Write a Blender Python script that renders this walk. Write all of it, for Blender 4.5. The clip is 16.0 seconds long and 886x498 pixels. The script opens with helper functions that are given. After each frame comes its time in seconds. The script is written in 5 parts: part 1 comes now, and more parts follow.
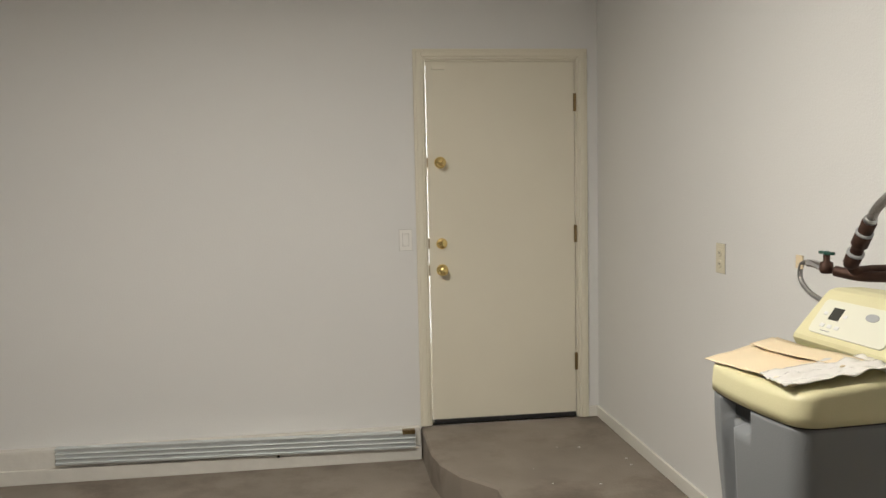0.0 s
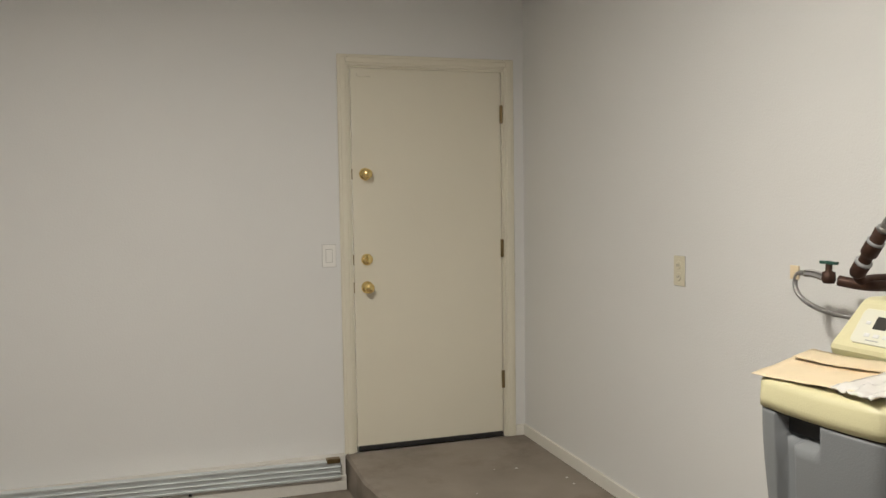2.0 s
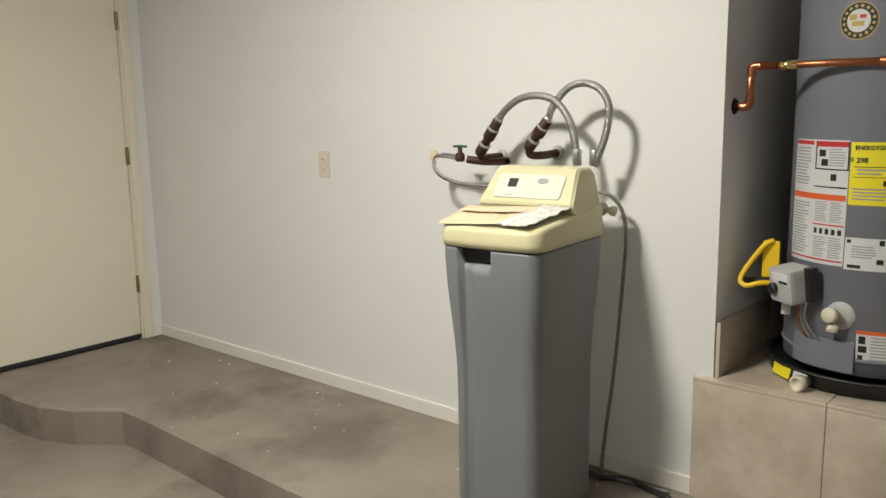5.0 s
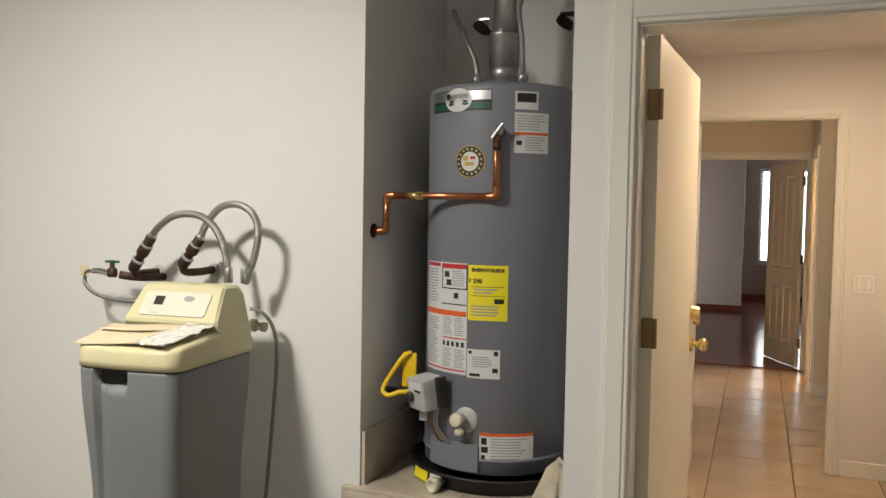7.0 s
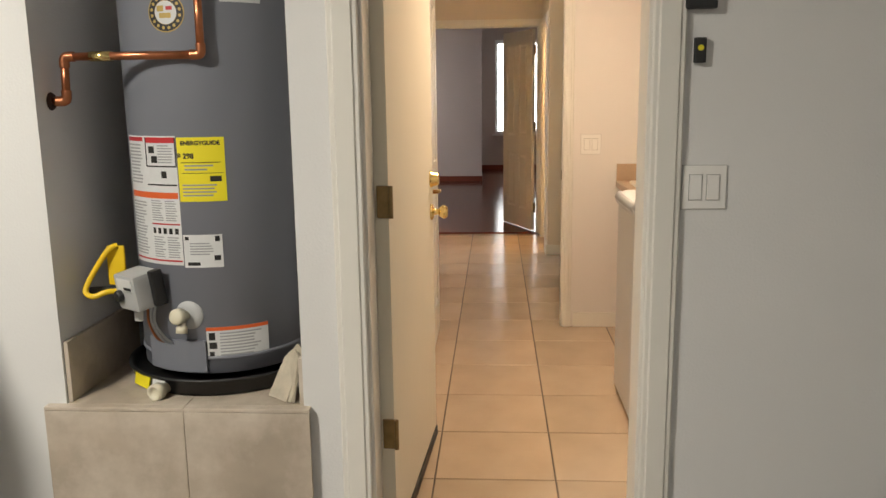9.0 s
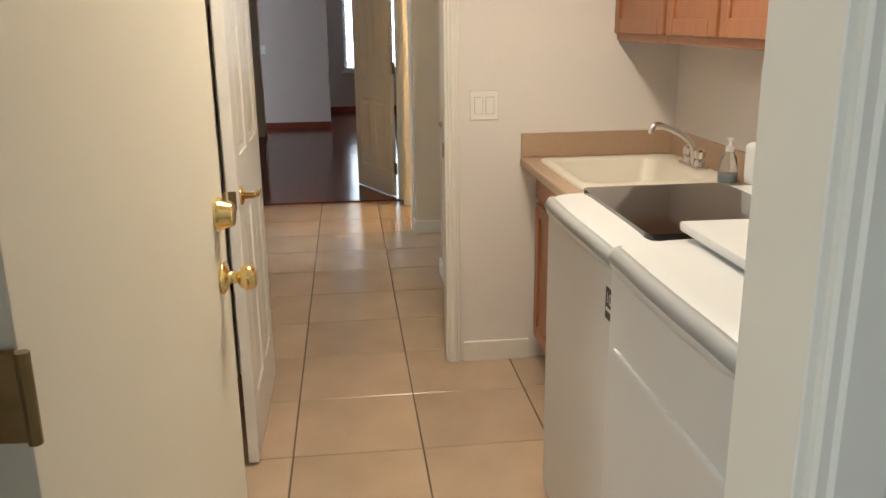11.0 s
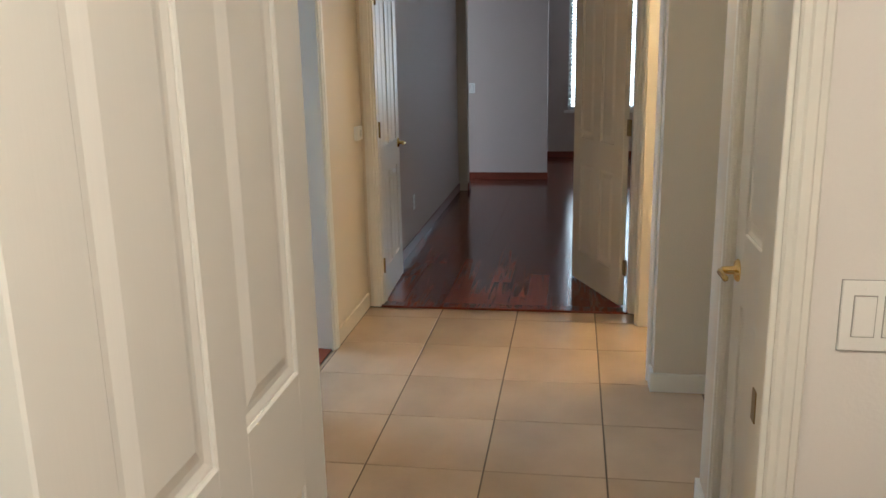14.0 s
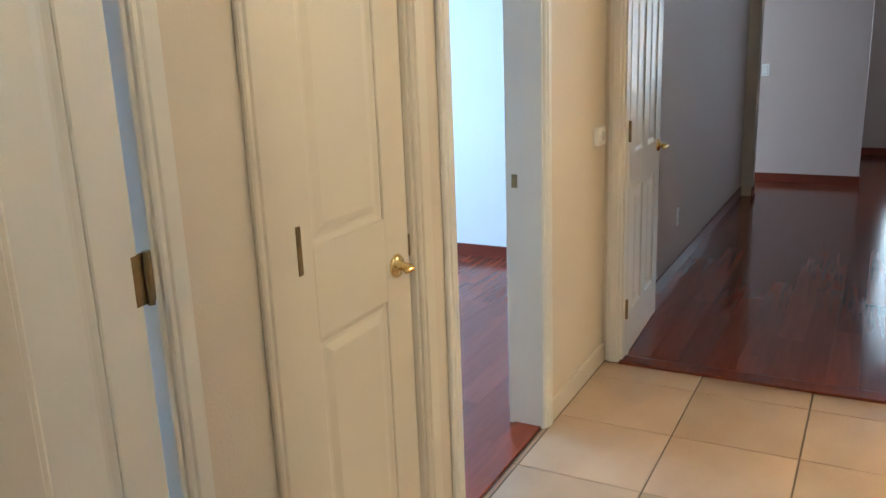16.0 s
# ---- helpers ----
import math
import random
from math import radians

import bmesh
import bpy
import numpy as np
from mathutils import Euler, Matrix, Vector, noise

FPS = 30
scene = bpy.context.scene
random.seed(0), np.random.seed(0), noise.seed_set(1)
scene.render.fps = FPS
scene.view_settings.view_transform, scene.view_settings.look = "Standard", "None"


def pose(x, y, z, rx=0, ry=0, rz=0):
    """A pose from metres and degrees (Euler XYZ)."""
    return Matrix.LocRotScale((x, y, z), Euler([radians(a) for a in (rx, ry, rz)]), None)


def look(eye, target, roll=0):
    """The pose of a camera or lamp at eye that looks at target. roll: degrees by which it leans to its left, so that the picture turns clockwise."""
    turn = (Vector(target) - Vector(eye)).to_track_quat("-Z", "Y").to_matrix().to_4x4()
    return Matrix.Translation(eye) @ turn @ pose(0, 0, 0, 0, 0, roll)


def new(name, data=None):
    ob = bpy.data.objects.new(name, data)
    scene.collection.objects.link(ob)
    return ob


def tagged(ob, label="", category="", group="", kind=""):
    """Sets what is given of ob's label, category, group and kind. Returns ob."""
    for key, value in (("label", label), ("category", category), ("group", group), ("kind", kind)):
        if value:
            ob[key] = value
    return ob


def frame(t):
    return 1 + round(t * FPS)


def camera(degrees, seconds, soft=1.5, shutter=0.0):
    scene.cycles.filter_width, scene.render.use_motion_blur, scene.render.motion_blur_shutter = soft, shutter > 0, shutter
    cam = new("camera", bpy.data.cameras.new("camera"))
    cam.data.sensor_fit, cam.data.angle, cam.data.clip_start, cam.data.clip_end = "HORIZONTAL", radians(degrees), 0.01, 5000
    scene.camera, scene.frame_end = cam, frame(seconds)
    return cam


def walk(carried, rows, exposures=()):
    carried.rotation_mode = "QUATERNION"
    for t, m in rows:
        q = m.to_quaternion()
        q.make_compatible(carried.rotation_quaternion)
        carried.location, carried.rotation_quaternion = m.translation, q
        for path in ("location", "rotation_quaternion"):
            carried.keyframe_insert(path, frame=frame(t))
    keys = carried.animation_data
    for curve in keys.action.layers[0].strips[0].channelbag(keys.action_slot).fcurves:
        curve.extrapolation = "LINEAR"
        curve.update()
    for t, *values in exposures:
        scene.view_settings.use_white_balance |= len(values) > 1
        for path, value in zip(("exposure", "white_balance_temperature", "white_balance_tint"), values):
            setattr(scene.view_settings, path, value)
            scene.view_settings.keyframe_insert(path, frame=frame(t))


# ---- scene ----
cam = camera(56.6, 16.0)
PATH = [
    (0, (0.102, 0.062, 1.521), (0.364, 2.037, 1.349), -1.2),
    (0.5, (-0.002, 0.065, 1.514), (0.378, 2.021, 1.348), -0.4),
    (1, (-0.055, 0.109, 1.505), (0.368, 2.056, 1.328), 0.1),
    (1.5, (-0.133, 0.219, 1.493), (0.344, 2.157, 1.373), -0.8),
    (2, (-0.248, 0.346, 1.495), (0.363, 2.246, 1.362), -0.8),
    (2.5, (-0.396, 0.439, 1.499), (0.434, 2.255, 1.383), -1.0),
    (3, (-0.486, 0.462, 1.484), (0.566, 2.154, 1.311), -0.3),
    (3.2, (-0.503, 0.442, 1.475), (0.618, 2.088, 1.3), 0.0),
    (5.3, (-0.975, 0.207, 1.434), (0.605, 1.384, 1.086), -0.2),
    (5.5, (-0.979, 0.198, 1.417), (0.667, 1.289, 1.103), 0.4),
    (6, (-0.974, 0.076, 1.446), (0.83, 0.927, 1.303), 1.2),
    (6.5, (-0.93, -0.016, 1.496), (0.923, 0.728, 1.395), 0.7),
    (7, (-0.911, -0.026, 1.5), (0.955, 0.688, 1.406), 1.0),
    (7.5, (-0.918, -0.03, 1.497), (0.955, 0.663, 1.387), 1.1),
    (8, (-0.9, -0.016, 1.493), (0.993, 0.612, 1.344), 0.9),
    (8.5, (-0.845, -0.002, 1.475), (1.095, 0.421, 1.235), 0.0),
    (9, (-0.625, -0.036, 1.436), (1.336, 0.092, 1.061), -0.8),
    (9.5, (-0.329, -0.115, 1.416), (1.623, -0.113, 0.982), -1.7),
    (9.7, (-0.194, -0.151, 1.424), (1.753, -0.243, 0.976), -1.3),
    (11.8, (1.605, 0.011, 1.497), (3.519, -0.23, 0.967), -0.8),
    (12, (1.717, 0.002, 1.51), (3.639, -0.234, 1.012), -1.4),
    (12.5, (2.026, -0.052, 1.523), (3.968, -0.147, 1.053), -1.6),
    (13, (2.372, -0.059, 1.519), (4.316, -0.089, 1.054), -1.4),
    (13.5, (2.674, -0.072, 1.542), (4.611, 0.046, 1.057), -2.9),
    (14, (3.0, -0.118, 1.547), (4.918, 0.191, 1.072), -1.2),
    (14.5, (3.325, -0.095, 1.529), (5.234, 0.259, 1.051), -1.5),
    (15, (3.623, -0.04, 1.543), (5.512, 0.344, 1.009), -1.9),
    (15.5, (3.939, 0.004, 1.556), (5.766, 0.655, 1.068), -1.4),
    (16, (4.175, 0.036, 1.528), (5.879, 0.954, 1.023), -2.2),
]
walk(cam, [(t, look(eye, target, roll)) for t, eye, target, roll in PATH],
     [(0, 0.08, 6150, 8), (1.5, 0.06, 6150, 8), (3, 0.01, 6150, 8), (5.5, 0.34, 6100, 6), (6.5, 0.19, 6150, 7), (8, 0.20, 6200, 8), (9.5, 0.50, 6150, 6), (12, 0.24, 4850, -2), (14, 0.22, 4950, -2), (15, 0.36, 5200, 0), (16, 0.56, 4850, -2)])

# ---- world and lights ----
world = bpy.data.worlds.new("sky")
world.use_nodes = True
scene.world = world
wn = world.node_tree.nodes
sky = wn.new("ShaderNodeTexSky")
sky.sky_type, sky.sun_disc = "NISHITA", False
sky.sun_elevation, sky.sun_rotation = radians(48), radians(60)
world.node_tree.links.new(sky.outputs[0], wn["Background"].inputs[0])
wn["Background"].inputs[1].default_value = 0.12


def lamp(name, kind, m, power, colour, size=0.3, size_y=None):
    d = bpy.data.lights.new(name, kind)
    d.energy, d.color = power, colour
    if kind == "AREA":
        d.shape = "RECTANGLE" if size_y else "DISK"
        d.size = size
        if size_y:
            d.size_y = size_y
    elif kind == "SUN":
        d.angle = radians(0.5)
    else:
        d.shadow_soft_size = size
    ob = new(name, d)
    ob.matrix_world = m
    return ob


lamp("sun", "SUN", look((0, 0, 8), (-5, -2, 0)), 3.0, (1, 0.95, 0.88))
lamp("garage_light", "AREA", pose(-0.34, 1.87, 2.74), 82, (1.0, 0.90, 0.77), 0.36)
# unseen fill lamp, added to brighten the entry wall and the heater
lamp("garage_fill_rear", "AREA", pose(-2.3, -0.9, 2.74), 13, (0.96, 0.93, 0.88), 0.5)
lamp("laundry_light", "AREA", pose(2.95, -0.40, 2.44), 28, (1.0, 0.73, 0.485), 0.34)
lamp("hall_bulb", "POINT", pose(5.35, 0.05, 2.30), 9.5, (1.0, 0.69, 0.38), 0.08)
lamp("bathroom_bulb", "POINT", pose(7.45, -1.30, 2.10), 55, (1.0, 0.63, 0.29), 0.10)
lamp("living_daylight", "AREA", look((14.70, -1.2, 1.55), (7, -1.0, 0.9)), 2.0, (1.0, 0.94, 0.88), 2.3, 1.7)
lamp("bedroom_daylight", "AREA", look((7.6, 4.55, 1.5), (8.6, 1, 0.9)), 70, (0.62, 0.80, 1.0), 1.6, 1.3)


# ---- materials ----
def mat(name, colour, rough=0.6, metal=0.0, spots=0.06, scale=4.0, bump=0.1, bump_scale=90.0, grain=None, spec=0.5,
        transmission=0.0, emit=0.0, coat=0.0, stain=None, stain_scale=1.3, ramp=(0.48, 0.66), vary=0.0):
    m = bpy.data.materials.new(name)
    m.use_nodes = True
    nt = m.node_tree
    n, l = nt.nodes, nt.links
    b = n["Principled BSDF"]
    b.inputs["Roughness"].default_value = rough
    b.inputs["Metallic"].default_value = metal
    b.inputs["Specular IOR Level"].default_value = spec
    b.inputs["Transmission Weight"].default_value = transmission
    b.inputs["Coat Weight"].default_value = coat
    b.inputs["Coat Roughness"].default_value = 0.08
    co = n.new("ShaderNodeTexCoord")
    mp = n.new("ShaderNodeMapping")
    l.new(co.outputs["Object"], mp.inputs[0])
    mp.inputs["Scale"].default_value = grain or (1, 1, 1)
    mp.inputs["Location"].default_value = (3.37, 1.73, 5.21)
    t1 = n.new("ShaderNodeTexNoise")
    t1.inputs["Scale"].default_value, t1.inputs["Detail"].default_value = scale, 6
    l.new(mp.outputs[0], t1.inputs["Vector"])
    t2 = n.new("ShaderNodeTexNoise")
    t2.inputs["Scale"].default_value, t2.inputs["Detail"].default_value = bump_scale, 3
    l.new(mp.outputs[0], t2.inputs["Vector"])
    mix = n.new("ShaderNodeMix")
    mix.data_type = "RGBA"
    lo = tuple(c * (1 - spots * 2) for c in colour) + (1,)
    hi = tuple(min(1, c * (1 + spots)) for c in colour) + (1,)
    mix.inputs["A"].default_value, mix.inputs["B"].default_value = lo, hi
    l.new(t1.outputs["Fac"], mix.inputs["Factor"])
    out = mix.outputs["Result"]
    if stain:
        t3 = n.new("ShaderNodeTexNoise")
        t3.inputs["Scale"].default_value, t3.inputs["Detail"].default_value, t3.inputs["Roughness"].default_value = stain_scale, 8, 0.62
        l.new(mp.outputs[0], t3.inputs["Vector"])
        rp = n.new("ShaderNodeValToRGB")
        rp.color_ramp.elements[0].position, rp.color_ramp.elements[1].position = ramp
        l.new(t3.outputs["Fac"], rp.inputs[0])
        m2 = n.new("ShaderNodeMix")
        m2.data_type = "RGBA"
        l.new(rp.outputs[0], m2.inputs["Factor"])
        l.new(out, m2.inputs["A"])
        m2.inputs["B"].default_value = (*stain, 1)
        out = m2.outputs["Result"]
    if vary:
        oi = n.new("ShaderNodeObjectInfo")
        mr = n.new("ShaderNodeMapRange")
        mr.inputs["To Min"].default_value, mr.inputs["To Max"].default_value = 1 - vary, 1 + vary
        l.new(oi.outputs["Random"], mr.inputs["Value"])
        mv = n.new("ShaderNodeMix")
        mv.data_type, mv.blend_type = "RGBA", "MULTIPLY"
        mv.inputs["Factor"].default_value = 1.0
        l.new(out, mv.inputs["A"])
        l.new(mr.outputs[0], mv.inputs["B"])
        out = mv.outputs["Result"]
    l.new(out, b.inputs["Base Color"])
    if bump:
        bp = n.new("ShaderNodeBump")
        bp.inputs["Strength"].default_value, bp.inputs["Distance"].default_value = bump, 0.004
        l.new(t2.outputs["Fac"], bp.inputs["Height"])
        l.new(bp.outputs[0], b.inputs["Normal"])
    rr = n.new("ShaderNodeMapRange")
    low, high = max(0.02, rough - 0.06), min(1, rough + 0.08)
    low, high = (low, min(high, 0.265)) if rough < 0.275 else (max(low, 0.285), high)
    rr.inputs["To Min"].default_value, rr.inputs["To Max"].default_value = low, high
    l.new(t1.outputs["Fac"], rr.inputs["Value"])
    l.new(rr.outputs[0], b.inputs["Roughness"])
    if emit:
        b.inputs["Emission Color"].default_value = (*colour, 1)
        b.inputs["Emission Strength"].default_value = emit
    return m


WALL = mat("garage_wall_paint", (0.74, 0.74, 0.73), 0.62, bump=0.22, bump_scale=140, spots=0.02, scale=1.5)
INNER = mat("house_wall_paint", (0.76, 0.73, 0.70), 0.6, bump=0.25, bump_scale=120, spots=0.02, scale=1.5)
HALLP = mat("hall_wall_paint", (0.70, 0.63, 0.52), 0.6, bump=0.25, bump_scale=120, spots=0.02, scale=1.5)
LIVINGP = mat("living_wall_paint", (0.56, 0.475, 0.435), 0.65, bump=0.2, bump_scale=120, spots=0.02, scale=1.5)
CEIL = mat("ceiling_paint", (0.80, 0.79, 0.77), 0.8, bump=0.4, bump_scale=60, spots=0.02)
TRIM = mat("trim_paint", (0.78, 0.76, 0.70), 0.38, bump=0.05, bump_scale=40, spots=0.03)
CREAM = mat("cream_door_paint", (0.76, 0.72, 0.60), 0.42, bump=0.06, bump_scale=60, spots=0.03, scale=2)
DOORW = mat("white_door_paint", (0.76, 0.75, 0.71), 0.34, bump=0.06, bump_scale=150, spots=0.02, grain=(1, 1, 0.08))
CLOSET = mat("closet_door_paint", (0.74, 0.68, 0.56), 0.36, bump=0.06, bump_scale=150, spots=0.03, grain=(1, 1, 0.08))
CONC = mat("stained_concrete", (0.29, 0.25, 0.208), 0.78, bump=0.35, bump_scale=70, spots=0.22, scale=3.2, stain=(0.165, 0.135, 0.108), stain_scale=1.9)
CURB = mat("painted_curb", (0.72, 0.70, 0.65), 0.6, bump=0.4, bump_scale=35, spots=0.08, scale=9)
STEEL = mat("brushed_steel", (0.56, 0.57, 0.58), 0.32, 1.0, bump=0.06, bump_scale=200, spots=0.1)
GALV = mat("galvanised_sheet", (0.50, 0.51, 0.52), 0.42, 1.0, bump=0.05, spots=0.2, scale=25)
ALU = mat("aluminium_rail", (0.66, 0.70, 0.71), 0.45, 0.45, bump=0.05, spots=0.12, scale=6)
BRASS = mat("polished_brass", (0.90, 0.70, 0.30), 0.16, 1.0, bump=0.0, spots=0.05)
BRONZE = mat("dull_brass_hinge", (0.30, 0.22, 0.11), 0.38, 1.0, bump=0.1, spots=0.2, scale=40)
COPPER = mat("copper_pipe", (0.55, 0.22, 0.11), 0.34, 1.0, bump=0.05, spots=0.25, scale=20)
OLDCOPPER = mat("tarnished_fittings", (0.085, 0.045, 0.032), 0.55, 0.6, bump=0.3, bump_scale=60, spots=0.35, scale=30)
CHROME = mat("chrome", (0.75, 0.75, 0.76), 0.10, 1.0, bump=0.0, spots=0.02)
BRAID = mat("braided_hose", (0.40, 0.39, 0.38), 0.38, 0.9, bump=0.6, bump_scale=420, spots=0.25, scale=200)
CABLE = mat("grey_drain_tube", (0.19, 0.18, 0.16), 0.5, bump=0.05)
# black plastic and print; also painted in where the heater and softener are only shaded
BLACK = mat("black_plastic_and_shade", (0.018, 0.018, 0.018), 0.45, bump=0.1, spots=0.1)
HEATER = mat("heater_grey_enamel", (0.19, 0.20, 0.235), 0.42, bump=0.03, bump_scale=30, spots=0.03, scale=2)
SOFTG = mat("grey_moulded_plastic", (0.185, 0.195, 0.205), 0.48, bump=0.15, bump_scale=260, spots=0.04)
SOFTC = mat("yellowed_cream_plastic", (0.62, 0.585, 0.36), 0.45, bump=0.12, bump_scale=260, spots=0.05, scale=6)
FACE = mat("console_face", (0.66, 0.66, 0.56), 0.35, bump=0.0, spots=0.03)
PAPER = mat("manila_envelope", (0.72, 0.60, 0.41), 0.7, bump=0.25, bump_scale=25, spots=0.08, scale=7)
FILM = mat("clear_plastic_bag", (0.92, 0.90, 0.86), 0.12, bump=0.35, bump_scale=38, transmission=0.25)
WHITEL = mat("white_label", (0.66, 0.67, 0.67), 0.4, bump=0.0, spots=0.04, scale=30)
GREYL = mat("grey_print", (0.33, 0.34, 0.35), 0.5, bump=0.0)
REDL = mat("red_print", (0.50, 0.03, 0.035), 0.45, bump=0.0)
ORANGEL = mat("orange_print", (0.72, 0.13, 0.03), 0.45, bump=0.0)
YELLOWL = mat("yellow_label", (0.82, 0.72, 0.02), 0.42, bump=0.0, spots=0.02)
GREENL = mat("green_print", (0.01, 0.10, 0.06), 0.4, bump=0.0)
GOLDL = mat("gold_print", (0.50, 0.36, 0.10), 0.4, bump=0.0)
SCREEN = mat("lcd_screen", (0.05, 0.05, 0.045), 0.2, bump=0.0)
YELLOW = mat("yellow_gas_coating", (0.80, 0.55, 0.01), 0.42, bump=0.1)
VALVEG = mat("gas_control_grey", (0.45, 0.46, 0.46), 0.45, bump=0.1)
IVORY = mat("ivory_plastic", (0.66, 0.62, 0.48), 0.4, bump=0.05)
GAPG = mat("plate_shadow_gap", (0.38, 0.37, 0.35), 0.6, bump=0.0)
PLATE = mat("white_plate_plastic", (0.83, 0.82, 0.79), 0.32, bump=0.0, spots=0.01)
STONE = mat("beige_stone_tile", (0.50, 0.425, 0.335), 0.48, bump=0.15, bump_scale=30, spots=0.22, scale=5, stain=(0.66, 0.59, 0.50), stain_scale=4, ramp=(0.42, 0.72), vary=0.04)
MORTAR = mat("mortar", (0.44, 0.39, 0.325), 0.9, bump=0.5, spots=0.1)
TILE = mat("cream_floor_tile", (0.53, 0.405, 0.285), 0.24, bump=0.02, bump_scale=40, spots=0.16, scale=2.8, vary=0.06)
GROUT = mat("dark_grout", (0.135, 0.10, 0.075), 0.9, bump=0.3, spots=0.2, scale=30)
WOOD = mat("cherry_floor_plank", (0.205, 0.048, 0.022), 0.13, bump=0.03, bump_scale=60, spots=0.20, scale=6, grain=(0.5, 7, 7), vary=0.2, spec=0.3)
WOODB = mat("cherry_baseboard", (0.16, 0.035, 0.018), 0.3, bump=0.05, spots=0.2, scale=6)
OAK = mat("oak_cabinet", (0.33, 0.135, 0.055), 0.36, bump=0.12, bump_scale=70, spots=0.17, scale=9, grain=(4, 4, 0.5))
COUNTER = mat("tan_laminate", (0.46, 0.335, 0.225), 0.38, bump=0.05, spots=0.08, scale=120)
SINK = mat("white_sink", (0.78, 0.74, 0.64), 0.32, bump=0.0, spots=0.02)
WASHER = mat("white_appliance_enamel", (0.58, 0.59, 0.60), 0.34, bump=0.03, bump_scale=200, spots=0.01)
BANDG = mat("grey_top_band", (0.36, 0.37, 0.38), 0.4, bump=0.0, spots=0.03)
GREYTR = mat("grey_appliance_trim", (0.30, 0.31, 0.33), 0.35, bump=0.0)
GLASSD = mat("dark_lid_glass", (0.012, 0.010, 0.010), 0.06, bump=0.0, coat=0.6)
CLEAR = mat("clear_bottle", (0.85, 0.88, 0.90), 0.08, bump=0.0, transmission=0.9)
SOAP = mat("blue_soap", (0.35, 0.48, 0.55), 0.2, bump=0.0, transmission=0.4)
GREENH = mat("green_tap_handle", (0.012, 0.07, 0.05), 0.4, bump=0.0)
BLIND = mat("white_blind_slat", (0.78, 0.80, 0.82), 0.5, bump=0.0)
FOAM = mat("torn_cardboard", (0.56, 0.50, 0.39), 0.95, bump=0.8, bump_scale=80, spots=0.2, scale=25)
FROST = mat("lamp_shade_glass", (1.0, 0.85, 0.62), 0.4, bump=0.0, emit=3.0)
OUTG = mat("dry_ground", (0.30, 0.26, 0.20), 0.95, bump=0.5, spots=0.2)


# ---- mesh helpers ----
def link(name, bm, material, parent=None, label="", smooth=False):
    me = bpy.data.meshes.new(name)
    bmesh.ops.recalc_face_normals(bm, faces=bm.faces)
    bm.to_mesh(me)
    bm.free()
    me.materials.append(material)
    if smooth:
        for p in me.polygons:
            p.use_smooth = True
    ob = new(name, me)
    if parent:
        ob.parent = parent
    if label:
        ob["label"] = label
    return ob


def part(name, bm, material, parent, label="", smooth=False):
    ob = link(name, bm, material, parent, label, smooth)
    if name in ("print", "pictogram", "bars", "mark", "red_band", "emblem"):
        ob["kind"] = "stuff"
    return ob


def thing(name, label, category, m=None, group=""):
    e = new(name)
    e.empty_display_size = 0.05
    if m is not None:
        e.matrix_world = m
    return tagged(e, label, category, group)


def box(lo, hi, bevel=0.0, bm=None, seg=2):
    b = bmesh.new()
    bmesh.ops.create_cube(b, size=1)
    for v in b.verts:
        v.co = Vector([(lo[i] + hi[i]) / 2 + v.co[i] * (hi[i] - lo[i]) for i in range(3)])
    if bevel:
        bmesh.ops.bevel(b, geom=b.edges[:], offset=bevel, segments=seg, profile=0.7, affect="EDGES")
    return join(bm, b)


def join(a, b):
    if a is None:
        return b
    tmp = bpy.data.meshes.new("tmp")
    b.to_mesh(tmp)
    b.free()
    a.from_mesh(tmp)
    bpy.data.meshes.remove(tmp)
    return a


def lathe(profile, n=28, bm=None, m=None):
    """profile: (radius, z) from bottom to top, turned round z, then moved by m."""
    b = bmesh.new()
    rings = []
    for r, z in profile:
        if r < 1e-5:
            rings.append([b.verts.new((0, 0, z))])
        else:
            rings.append([b.verts.new((r * math.cos(2 * math.pi * k / n), r * math.sin(2 * math.pi * k / n), z)) for k in range(n)])
    for p, q in zip(rings, rings[1:]):
        for k in range(n):
            a = [p[k % len(p)], p[(k + 1) % len(p)], q[(k + 1) % len(q)], q[k % len(q)]]
            u = list(dict.fromkeys(a))
            if len(u) > 2:
                b.faces.new(u)
    for r in (rings[0], rings[-1]):
        if len(r) > 2:
            b.faces.new(r)
    if m is not None:
        b.transform(m)
    return join(bm, b)


def smooth_line(points, steps=8):
    pts = [Vector(p) for p in points]
    out = []
    for i in range(len(pts) - 1):
        p0, p1, p2, p3 = pts[max(i - 1, 0)], pts[i], pts[i + 1], pts[min(i + 2, len(pts) - 1)]
        for s in range(steps):
            t = s / steps
            out.append(0.5 * (2 * p1 + (p2 - p0) * t + (2 * p0 - 5 * p1 + 4 * p2 - p3) * t * t + (3 * p1 - p0 - 3 * p2 + p3) * t ** 3))
    return out + [pts[-1]]


